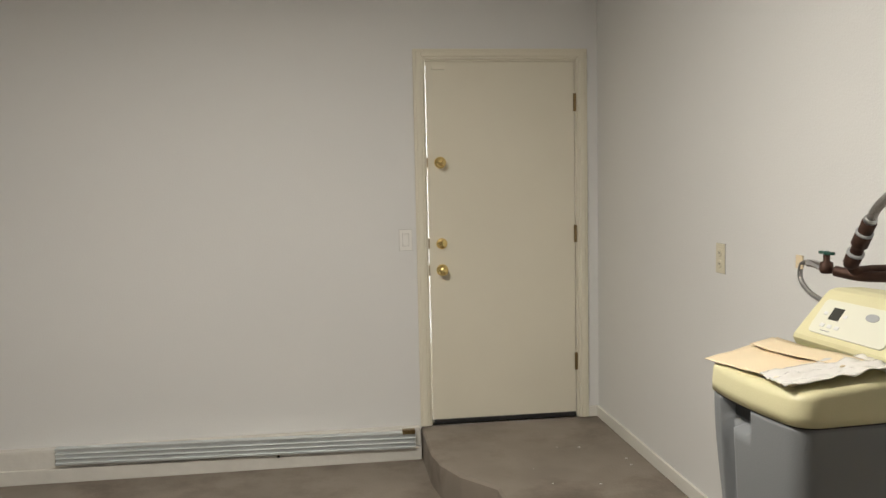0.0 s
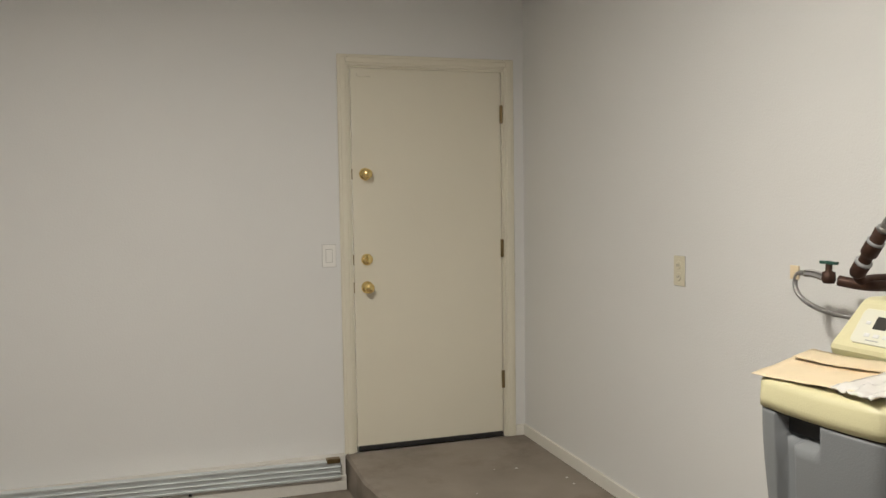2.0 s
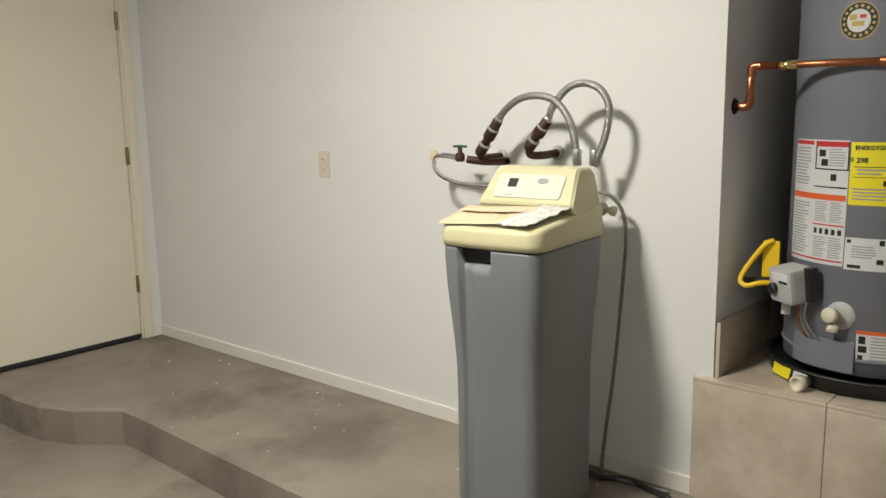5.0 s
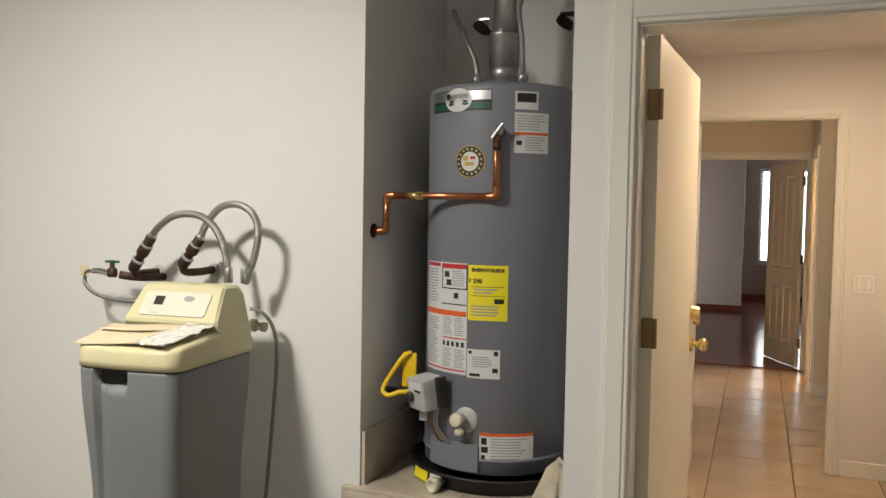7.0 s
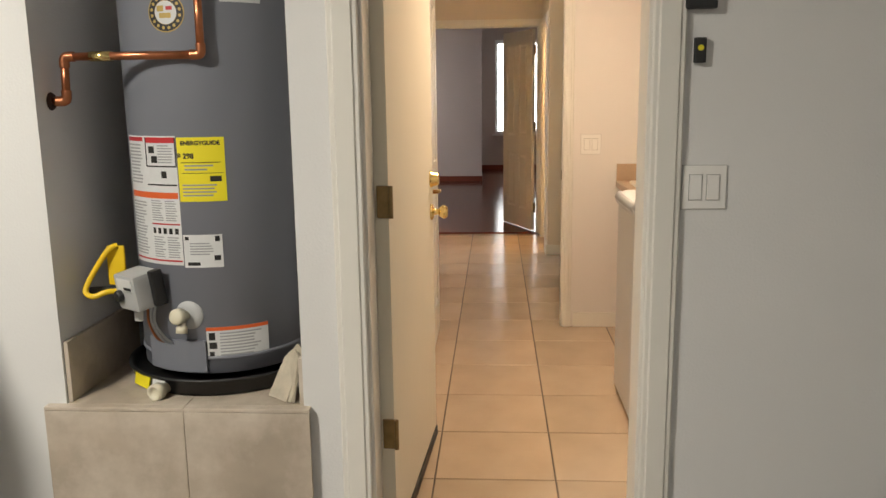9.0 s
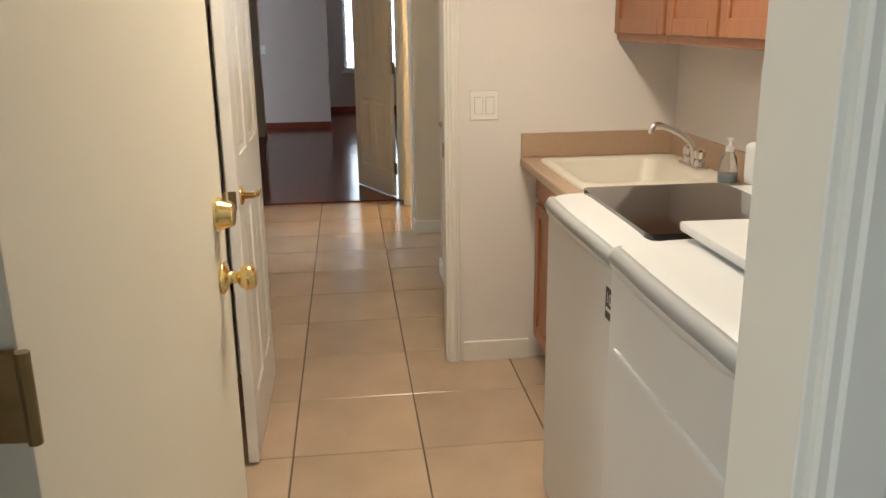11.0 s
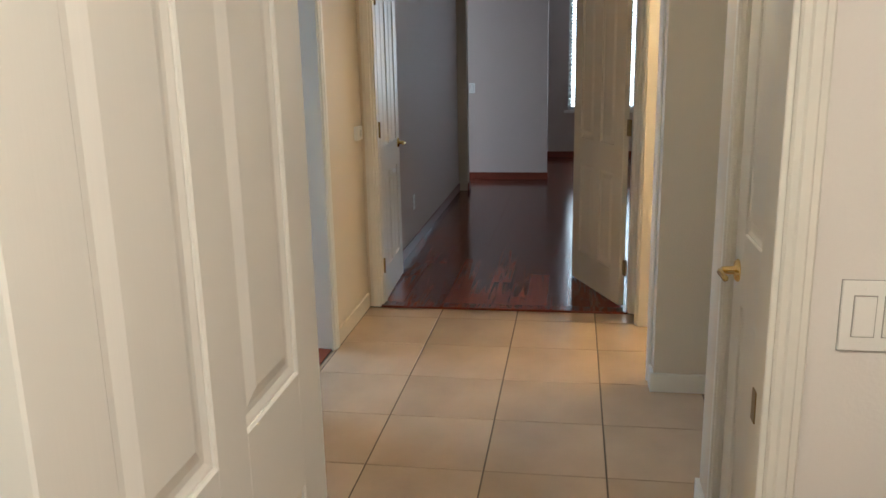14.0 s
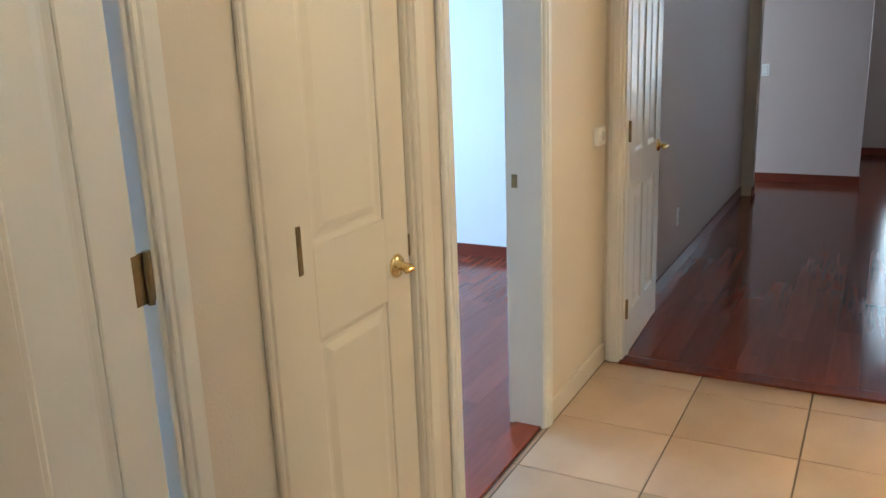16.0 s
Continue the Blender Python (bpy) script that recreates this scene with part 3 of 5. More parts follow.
# pair of doors to the living room
d = thing("door_6", "open white panel door folded back beside wall", "door", pose(7.80, 1.022, 0, 0, 0, 2.5))
d["kind"] = "structure"
panel_leaf(d, 0.69, 2.04, 0.036, DOORW)
for y in (0.0, 0.036):
    lever(d, (0.63, y, 0.935), (0, -1 if y == 0 else 1, 0), (-1, 0, 0))
for z in (1.84, 1.08, 0.25):
    hinge(d, (-0.008, 0.004, z), (0.014, 0.008, 0.09), (0, -0.005))
# closet paint instead of door white puts the backlit shade into its colour
d = thing("door_7", "half-open panel door, toned tan for backlit shade, beside the bright window", "door", pose(7.868, -0.434, 0, 0, 0, 23.5))
d["kind"] = "structure"
panel_leaf(d, 0.705, 2.04, 0.036, CLOSET)
for z in (1.84, 1.08, 0.25):
    hinge(d, (-0.018, 0.010, z), (0.040, 0.012, 0.095), (-0.012, 0.004))
d = None


# ---- switches, outlets and controls on the walls ----
def wall_plate(name, label, category, m, gangs=1, kind="rocker", material=PLATE):
    """A cover plate in the local x-z plane, facing -y."""
    e = thing(name, label, category, m)
    w = 0.070 + 0.046 * (gangs - 1)
    # grey rim, and grey gap round each rocker, drawn in as contact shade
    part("plate_shade_rim", box((-w / 2 - 0.0012, -0.0025, -0.0595), (w / 2 + 0.0012, 0, 0.0592), 0.0005, None, 1), GAPG, e)
    part("cover_plate", box((-w / 2, -0.006, -0.058), (w / 2, 0, 0.058), 0.0025), material, e)
    for g in range(gangs):
        x = (g - (gangs - 1) / 2) * 0.046
        if kind == "rocker":
            part("rocker_gap", box((x - 0.0178, -0.0066, -0.0348), (x + 0.0178, -0.0055, 0.0348), 0), GAPG, e)
            part("rocker", box((x - 0.016, -0.010, -0.033), (x + 0.016, -0.0055, 0.033), 0.002), material, e)
        else:
            for z in (-0.022, 0.022):
                part("socket", lathe([(0.0165, 0), (0.0165, 0.003), (0.014, 0.0045), (0, 0.0045)], 18, None, axis((x, -0.0055, z), (0, -1, 0))), material, e)
                part("slot", box((x - 0.007, -0.0108, z - 0.005), (x - 0.005, -0.0098, z + 0.005), 0), BLACK, e)
                part("slot", box((x + 0.005, -0.0108, z - 0.005), (x + 0.007, -0.0098, z + 0.005), 0), BLACK, e)
        for z in (-0.045, 0.045):
            part("screw", lathe([(0.003, 0), (0.003, 0.001), (0, 0.0012)], 8, None, axis((x, -0.006, z), (0, -1, 0))), material, e)
    return e


wall_plate("light_switch", "white rocker light switch beside the side door", "switch", pose(0.497, NY, 1.182))
wall_plate("outlet", "ivory wall outlet on garage wall", "outlet", pose(W, 3.095, 1.185, 0, 0, 90 + 180), kind="outlet", material=IVORY)
wall_plate("light_switch", "white double switch beside entry door", "switch", pose(W, -0.59, 1.177, 0, 0, 270), 2)
wall_plate("light_switch", "white double rocker switch in laundry", "switch", pose(LX1, -0.60, 1.12, 0, 0, 270), 2)
wall_plate("light_switch", "small white switch plate behind door", "switch", pose(3.66, LY1, 0.93, 0, 0, 0))
wall_plate("outlet", "white outlet low on living room wall", "outlet", pose(9.33, 1.13, 0.36, 0, 0, 0), kind="outlet")
wall_plate("light_switch", "white switch on living room partition", "switch", pose(12.78, 1.07, 1.08, 0, 0, 270))
e = thing("thermostat", "white thermostat on hall wall", "thermostat", pose(7.62, HY1, 1.08))
part("case", box((-0.05, -0.028, -0.04), (0.05, 0, 0.04), 0.01), PLATE, e)
part("dial", lathe([(0.022, 0), (0.02, 0.006), (0, 0.006)], 20, None, axis((0, -0.028, 0), (0, -1, 0))), WHITEL, e)
e = thing("alarm_keypad", "black garage control keypad on wall", "keypad", pose(W, -0.56, 1.69, 0, 0, 270))
part("case", box((-0.04, -0.026, -0.055), (0.04, 0, 0.055), 0.008), BLACK, e)
part("display", box((-0.028, -0.028, 0.012), (0.028, -0.0255, 0.042), 0.001), GREYL, e)
part("key_row", box((-0.028, -0.028, -0.012), (0.028, -0.0255, 0.0), 0.001), GREYTR, e)
e = thing("door_opener_button", "small black push button on wall", "button", pose(W, -0.563, 1.533, 0, 0, 270))
part("case", box((-0.015, -0.018, -0.032), (0.015, 0, 0.032), 0.004), BLACK, e)
part("button", lathe([(0.008, 0), (0.007, 0.004), (0, 0.004)], 14, None, axis((0, -0.018, 0.006), (0, -1, 0))), YELLOWL, e)

# ---- aluminium channel on the curb ----
e = thing("metal_rail", "long grey aluminium door track lying along curb", "rail", pose(-0.435, NY - 0.055, 0.085, 0, 0.9, 0))
b = box((-0.955, -0.030, -0.046), (0.955, 0, 0.046), 0.003, None, 1)
part("channel", b, ALU, e)
for z, h in ((0.040, 0.006), (0.012, 0.004), (-0.014, 0.004), (-0.040, 0.006)):
    part("ridge", box((-0.955, -0.040, z - h), (0.955, -0.029, z + h), 0.002, None, 1), ALU, e)
part("end_bracket", box((0.88, -0.044, 0.036), (0.95, -0.005, 0.060), 0.004), BRONZE, e, "dark end bracket")
part("bolt", lathe([(0.008, 0), (0.008, 0.008), (0, 0.009)], 8, None, axis((0.20, -0.03, -0.056), (0, -1, 0))), BLACK, e)


# ---- pedestal and water heater ----
PZ = 0.548
setting("wall_pedestal", (1.592, 0.521, 0.0), (2.36, 1.228, PZ - 0.012), MORTAR)
ped = tagged(link("trim_pedestal", box((1.586, 0.50, SZ), (1.5925, 1.28, PZ - 0.010), 0.002), MORTAR), "beige stone tiled heater pedestal", kind="structure")
for y0, y1 in ((0.498, 0.8668), (0.8682, 1.284)):
    part("tile", box((1.572, y0, SZ + 0.004), (1.586, y1, PZ - 0.012), 0.004), STONE, ped)
for x0, x1, y0, y1 in ((1.572, 1.86, 0.498, 0.8668), (1.572, 1.86, 0.8682, 1.284)):
    part("tile", box((x0, y0, PZ - 0.011), (1.603, y1, PZ), 0.004), STONE, ped)
for x0, x1 in ((1.604, 1.97), (1.973, 2.35)):
    for y0, y1 in ((0.523, 0.8668), (0.8682, 1.227)):
        part("tile", box((x0, y0, PZ - 0.011), (x1, y1, PZ), 0.003), STONE, ped)
e = thing("tile_skirting", "beige stone tiles set upright along alcove wall", "tile")
part("tile", box((1.612, 1.214, PZ), (2.09, 1.2285, PZ + 0.185), 0.003), STONE, e)
part("tile", box((1.612, 0.5205, PZ), (2.09, 0.534, PZ + 0.14), 0.003), STONE, e)

HX, HY, HR, HB, HT = 1.968, 0.852, 0.263, 0.603, 1.93
heater = thing("water_heater", "tall grey gas water heater with printed labels", "water heater", pose(HX, HY, 0))
part("tank", lathe([(HR - 0.01, HB), (HR, HB + 0.006), (HR, HB + 0.055), (HR + 0.002, HB + 0.057), (HR + 0.002, HT - 0.06), (HR + 0.002, HT - 0.02), (HR - 0.004, HT - 0.006), (HR - 0.016, HT), (0, HT + 0.006)], 72), HEATER, heater, "grey enamelled tank", True)
part("base_ring", lathe([(HR + 0.004, HB + 0.048), (HR + 0.006, HB + 0.05), (HR + 0.006, HB + 0.056), (HR + 0.003, HB + 0.06)], 72), HEATER, heater)


def on_tank(a, z, out=0.0):
    """A place on the tank; a in degrees from the front, towards +y."""
    r = HR + 0.002 + out
    return Vector((-r * math.cos(radians(a)), r * math.sin(radians(a)), z))


def patch(a0, a1, z0, z1, out, bm=None, t=0.0006):
    b = bmesh.new()
    n = max(1, int(abs(a1 - a0) / 3))
    rows = []
    for k in range(n + 1):
        a = a0 + (a1 - a0) * k / n
        rows.append([b.verts.new(on_tank(a, z, o)) for z, o in ((z0, out - t), (z0, out), (z1, out), (z1, out - t))])
    for p, q in zip(rows, rows[1:]):
        for i in range(3):
            b.faces.new((p[i], p[i + 1], q[i + 1], q[i]))
    return join(bm, b)


def lines(a0, a1, z0, z1, count, out=0.0014, seed=1, bm=None, fill=0.45):
    """Rows of print too small to read, as bars of uneven length."""
    rng = random.Random(seed)
    step = (z1 - z0) / count
    for k in range(count):
        z = z0 + (k + 0.5) * step
        end = a0 + (a1 - a0) * rng.uniform(0.72, 1.0)
        bm = patch(a0, end, z - step * fill / 2, z + step * fill / 2, out, bm)
    return bm


def words(text, size, a, z, out, name, material, parent):
    """Built-in lettering bent round the tank, centred on angle a."""
    cu = bpy.data.curves.new(name, "FONT")
    cu.body, cu.size, cu.align_x, cu.align_y, cu.offset = text, size, "CENTER", "CENTER", 0.0007
    ob = new(name, cu)
    me = bpy.data.meshes.new_from_object(ob)
    bpy.data.objects.remove(ob)
    for v in me.vertices:
        ang = a - math.degrees(v.co.x / HR)
        v.co = on_tank(ang, z + v.co.y, out)
    me.materials.append(material)
    o = new(name, me)
    o.parent = parent
    return o


# yellow energy label
lab = part("energy_label", patch(6.2, -23.2, 1.132, 1.318, 0.001), YELLOWL, heater, "yellow energy guide label")
words("ENERGYGUIDE", 0.0168, -8.5, 1.301, 0.0018, "lettering", BLACK, lab)
words("$ 298", 0.021, 1.0, 1.264, 0.0018, "lettering", BLACK, lab)
b = patch(4.0, -20.5, 1.2445, 1.2465, 0.0016)
b = patch(4.0, -21.5, 1.214, 1.2155, 0.0016, b)
b = patch(-13.5, -20.5, 1.190, 1.206, 0.0016, b)
part("bars", b, BLACK, lab)
part("print", lines(4, -20, 1.145, 1.185, 4, seed=3, bm=lines(2, -16, 1.220, 1.242, 2, seed=8)), GREYTR, lab)
# tall warning label
lab = part("warning_label", patch(54.0, 6.8, 0.942, 1.322, 0.001), WHITEL, heater, "white and red safety label")
b = patch(30, 7.5, 1.302, 1.318, 0.0016)
b = patch(30, 7.5, 1.062, 1.066, 0.0016, b)
b = patch(53, 7.5, 0.952, 0.957, 0.0016, b)
b = patch(53, 33, 1.306, 1.318, 0.0016, b)
part("red_band", b, REDL, lab)
b = patch(53, 7.5, 1.140, 1.158, 0.0016)
part("orange_band", b, ORANGEL, lab)
b = patch(31, 30, 1.235, 1.318, 0.0016)
b = patch(7.8, 6.9, 1.235, 1.318, 0.0016, b)
b = patch(31, 6.9, 1.232, 1.236, 0.0016, b)
b = patch(31, 7.5, 1.178, 1.182, 0.0016, b)
b = patch(28, 23, 1.272, 1.292, 0.0016, b)
b = patch(26, 21, 1.244, 1.264, 0.0016, b)
b = patch(18.5, 14.5, 1.200, 1.220, 0.0016, b)
for k in range(5):
    b = patch(29 - 4.4 * k, 26.5 - 4.4 * k, 1.035, 1.052, 0.0016, b)
part("pictogram", b, BLACK, lab)
b = lines(20.5, 9, 1.242, 1.298, 7, seed=5)
b = lines(29, 19, 1.072, 1.136, 9, seed=6, bm=b)
b = lines(17.5, 8, 1.072, 1.136, 9, seed=7, bm=b)
b = lines(29, 19, 0.962, 1.028, 9, seed=9, bm=b)
b = lines(17.5, 8, 0.962, 1.028, 9, seed=10, bm=b)
b = lines(52, 34, 0.965, 1.13, 18, seed=11, bm=b)
b = lines(52, 34, 1.18, 1.30, 12, seed=12, bm=b)
part("print", b, GREYL, lab)
# white data label
lab = part("data_label", patch(6.2, -18.5, 0.936, 1.034, 0.0011), WHITEL, heater, "white data plate label")
b = lines(2, -14, 0.972, 1.012, 5, seed=21)
part("print", b, GREYL, lab)
b = patch(5, 2.5, 1.018, 1.028, 0.0017)
b = patch(-14, -17, 1.014, 1.030, 0.0017, b)
b = patch(-13, -17, 0.957, 0.972, 0.0017, b)
b = patch(4, -4, 0.942, 0.952, 0.0017, b)
part("pictogram", b, BLACK, lab)
# low caution label
lab = part("caution_label", patch(-4.5, -45, 0.657, 0.752, 0.0011), WHITEL, heater, "grey and orange caution label")
part("orange_band", patch(-4.5, -45, 0.741, 0.752, 0.0016), ORANGEL, lab)
part("pictogram", patch(-6, -10, 0.712, 0.735, 0.0016, patch(-6, -11, 0.685, 0.705, 0.0016, patch(-6, -9, 0.662, 0.676, 0.0016))), BLACK, lab)
part("print", lines(-13, -42, 0.660, 0.737, 8, seed=31), GREYL, lab)
# two labels near the top
lab = part("notice_label", patch(-25.5, -43, 1.838, 1.898, 0.0011), WHITEL, heater, "white notice label with black box")
part("pictogram", patch(-27, -41.5, 1.862, 1.892, 0.0016), BLACK, lab)
lab = part("instruction_label", patch(-25.5, -52, 1.694, 1.828, 0.0011), WHITEL, heater, "grey instruction label with orange band")
part("orange_band", patch(-25.5, -52, 1.754, 1.763, 0.0016), ORANGEL, lab)
part("print", lines(-27, -50, 1.768, 1.822, 6, seed=41, bm=lines(-33, -50, 1.700, 1.750, 6, seed=42)), GREYL, lab)
part("pictogram", patch(-27, -31, 1.720, 1.735, 0.0016), BLACK, lab)
# brand band, as plain shapes
lab = part("brand_band", patch(47, -9, 1.835, 1.905, 0.0011), BLACK, heater, "silver and green maker's band")
part("silver_stripe", patch(46.5, -8.3, 1.870, 1.901, 0.0016), STEEL, lab)
part("green_stripe", patch(46.5, -8.3, 1.842, 1.862, 0.0016), GREENL, lab)


def disc(a, z, r0, r1, out, bm=None, flat=1.0):
    b = bmesh.new()
    n = 40
    outer = [b.verts.new(on_tank(a - math.degrees(r1 * math.cos(2 * math.pi * k / n) / HR), z + r1 * flat * math.sin(2 * math.pi * k / n), out)) for k in range(n)]
    if r0:
        inner = [b.verts.new(on_tank(a - math.degrees(r0 * math.cos(2 * math.pi * k / n) / HR), z + r0 * flat * math.sin(2 * math.pi * k / n), out)) for k in range(n)]
        for k in range(n):
            b.faces.new((outer[k], outer[(k + 1) % n], inner[(k + 1) % n], inner[k]))
    else:
        c = b.verts.new(on_tank(a, z, out))
        for k in range(n):
            b.faces.new((outer[k], outer[(k + 1) % n], c))
    return join(bm, b)


part("brand_oval", disc(18, 1.872, 0, 0.055, 0.0022, None, 0.72), WHITEL, lab)
part("brand_dot", disc(27, 1.885, 0, 0.010, 0.0030), BLACK, lab)
part("brand_bar", patch(23, 9, 1.878, 1.892, 0.0030), GREYTR, lab)
lab = part("badge", disc(7, 1.665, 0, 0.054, 0.0012), GOLDL, heater, "round black and gold service sticker")
part("ring", disc(7, 1.665, 0.033, 0.051, 0.0018), BLACK, lab)
part("centre", disc(7, 1.665, 0, 0.032, 0.0018), WHITEL, lab)
b = None
for k in range(16):
    t = 2 * math.pi * (k + 0.5) / 16
    b = disc(7 - math.degrees(0.042 * math.cos(t) / HR), 1.665 + 0.042 * math.sin(t), 0, 0.0045, 0.0024, b)
part("mark", b, GOLDL, lab)
part("emblem", patch(11, 3.5, 1.650, 1.664, 0.0026, patch(12.5, 8, 1.668, 1.684, 0.0026)), GOLDL, lab)
part("emblem_red", patch(6.5, 2.5, 1.672, 1.682, 0.0026), REDL, lab)

# burner cover, gas control, drain tap
b = patch(40, -4, HB + 0.012, 0.712, 0.010)
for a in (40, -4):
    p = [on_tank(a, HB + 0.012, -0.002), on_tank(a, HB + 0.012, 0.010), on_tank(a, 0.712, 0.010), on_tank(a, 0.712, -0.002)]
    f = b.faces.new([b.verts.new(v) for v in p])
p = [[b.verts.new(on_tank(40 - 44 * k / 12, 0.712, o)) for o in (-0.002, 0.010)] for k in range(13)]
for u, v in zip(p, p[1:]):
    b.faces.new((u[0], u[1], v[1], v[0]))
part("burner_cover", b, HEATER, heater, "curved grey burner access cover")
ctl = part("gas_control", box((-0.05, -0.052, -0.055), (0.04, 0.052, 0.055), 0.012), VALVEG, heater, "light grey gas control valve")
ctl.matrix_basis = Matrix.Translation(on_tank(34, 0.872, 0.045)) @ pose(0, 0, 0, 0, -8, -34)
part("control_dial", lathe([(0.018, 0), (0.018, 0.012), (0.014, 0.016), (0, 0.016)], 18, None, axis((-0.05, 0.028, -0.01), (-1, 0, 0))), BLACK, ctl)
part("control_plate", box((-0.052, -0.04, 0.008), (-0.0495, 0.035, 0.044), 0.001), WHITEL, ctl)
part("control_bar", box((-0.0535, -0.036, 0.012), (-0.0515, 0.0, 0.02), 0.0), BLACK, ctl)
# black slab standing in for the shade beside the gas control
part("control_shade_plate", box((0.0, -0.075, -0.05), (0.035, -0.05, 0.06), 0.006), BLACK, ctl)
for k in range(3):
    part("burner_tube", tube([on_tank(30 - 3 * k, 0.82, 0.04), on_tank(29 - 2.5 * k, 0.77, 0.045), on_tank(27 - 4 * k, 0.72, 0.03), on_tank(26 - 4 * k, 0.70, 0.004)], 0.004, 8), STEEL if k else COPPER, heater, "", True)
part("tag", box((-0.004, -0.014, -0.018), (0.0, 0.014, 0.018), 0.001), WHITEL, heater).matrix_basis = Matrix.Translation(on_tank(44, 0.775, 0.03))
dv = part("drain_rose", lathe([(0.045, 0), (0.043, 0.006), (0.02, 0.010), (0, 0.010)], 28, None, axis(on_tank(6, 0.79, -0.004), (-1, 0.1, 0))), VALVEG, heater, "", True)
c = on_tank(8, 0.79, 0.0)
b = lathe([(0.015, 0), (0.015, 0.028), (0.024, 0.030), (0.024, 0.052), (0.018, 0.056), (0, 0.056)], 16, None, axis(c, (-1, 0.25, 0.15)))
b = lathe([(0.012, 0), (0.012, 0.02), (0.017, 0.022), (0.017, 0.042), (0, 0.043)], 16, b, axis(c + Vector((-0.025, 0.004, -0.006)), (-0.3, 0, -1)))
part("drain_tap", b, IVORY, heater, "ivory plastic drain tap", True)
# relief valve and copper discharge pipe
v0 = on_tank(-15, 1.762)
part("relief_valve", lathe([(0.016, -0.01), (0.018, 0.012), (0.013, 0.02), (0.013, 0.034), (0, 0.036)], 16, None, axis(v0, (-1, -0.27, 0))), STEEL, heater, "", True)
part("valve_lever", box((-0.012, -0.004, -0.03), (0.0, 0.004, 0.03), 0.002), STEEL, heater).matrix_basis = Matrix.Translation(v0 + Vector((-0.035, -0.005, 0.0))) @ pose(0, 0, 0, 38, 0, 0)
px = v0.x - 0.028
corner = [(px, v0.y, 1.748), (px, v0.y, 1.548), (px, 0.326, 1.548), (px, 0.330, 1.425), (px, 0.376, 1.425)]
pipe = part("discharge_pipe", tube([corner[0], corner[1]], 0.0115, 14, False), COPPER, heater, "bright copper discharge pipe", True)
part("pipe_run", tube([corner[1], corner[2]], 0.0115, 14, False), COPPER, pipe, "", True)
part("pipe_run", tube([corner[2], corner[3]], 0.0115, 14, False), COPPER, pipe, "", True)
part("pipe_run", tube([corner[3], corner[4]], 0.0115, 14, False), COPPER, pipe, "", True)
for k in (1, 2, 3):
    p, q, r = Vector(corner[k - 1]), Vector(corner[k]), Vector(corner[k + 1])
    b = tube([q + (p - q).normalized() * 0.03, q + (p - q).normalized() * 0.012, q + (p - q).normalized() * 0.003 + (r - q).normalized() * 0.003, q + (r - q).normalized() * 0.012, q + (r - q).normalized() * 0.03], 0.0142, 14, True)
    part("elbow", b, COPPER, pipe, "", True)
part("coupling", tube([(px, 0.19, 1.548), (px, 0.25, 1.548)], 0.0142, 14, False), BRASS, pipe, "", True)
part("escutcheon", lathe([(0.026, 0), (0.022, 0.006), (0.012, 0.008)], 20, None, axis((px, 0.376, 1.425), (0, -1, 0))), OLDCOPPER, pipe, "", True)
part("coupling", lathe([(0.0135, 0), (0.0135, 0.03)], 14, None, Matrix.Translation((px, v0.y, 1.70))), OLDCOPPER, pipe, "", True)
# flue and water connections
b = lathe([(0.115, HT), (0.10, HT + 0.012), (0.062, HT + 0.045), (0.052, HT + 0.05), (0.052, HT + 0.09), (0.055, HT + 0.092), (0.055, HT + 0.20), (0.058, HT + 0.205), (0.052, HT + 0.21)], 32)
part("draft_hood", b, GALV, heater, "galvanised draft hood", True)
# black ring painting the shade under the draft hood
part("hood_shade_ring", lathe([(0.125, HT + 0.002), (0.125, HT + 0.010), (0.10, HT + 0.010)], 32), BLACK, heater)
b = lathe([(0.050, 0), (0.050, 0.12), (0.054, 0.125), (0.054, 0.14), (0.050, 0.145), (0.050, 0.80)], 32, None, Matrix.Translation((0, 0, HT + 0.20)) @ pose(0, 0, 0, 5, 3, 0))
part("flue_pipe", b, GALV, heater, "dull galvanised flue pipe", True)
for y, path in ((0.085, [(-0.05, 0.085, HT), (-0.05, 0.09, HT + 0.10), (-0.02, 0.14, HT + 0.19), (0.10, 0.235, HT + 0.33)]), (-0.085, [(-0.05, -0.085, HT), (-0.05, -0.08, HT + 0.16), (-0.03, -0.06, HT + 0.30), (0.02, -0.065, HT + 0.45), (0.08, -0.06, HT + 0.62)])):
    part("nipple", lathe([(0.016, HT - 0.01), (0.016, HT + 0.03), (0.019, HT + 0.032), (0.019, HT + 0.05), (0.012, HT + 0.055)], 14, None, Matrix.Translation((-0.05, y, 0))), GALV, heater, "", True)
    part("flex_pipe", tube(path, 0.010, 10), BRAID, heater, "corrugated steel water connector", True)

e = thing("drain_pan", "round black plastic drain pan under heater", "drain pan", pose(HX, HY, PZ))
part("pan", lathe([(0.28, 0.0), (0.302, 0.004), (0.312, 0.046), (0.318, 0.05), (0.318, 0.055), (0.306, 0.055), (0.30, 0.046), (0.292, 0.03), (0, 0.03)], 64), BLACK, e, "", True)
part("pan_sticker", box((-0.004, -0.045, -0.018), (0.0, 0.045, 0.018), 0.001), YELLOWL, e, "yellow pan sticker").matrix_basis = pose(-0.239, 0.198, 0.027, 0, 11, -40)
part("pan_sticker", box((-0.004, -0.026, -0.018), (0.0, 0.026, 0.018), 0.001), WHITEL, e, "white pan sticker").matrix_basis = pose(-0.285, 0.128, 0.027, 0, 11, -24)
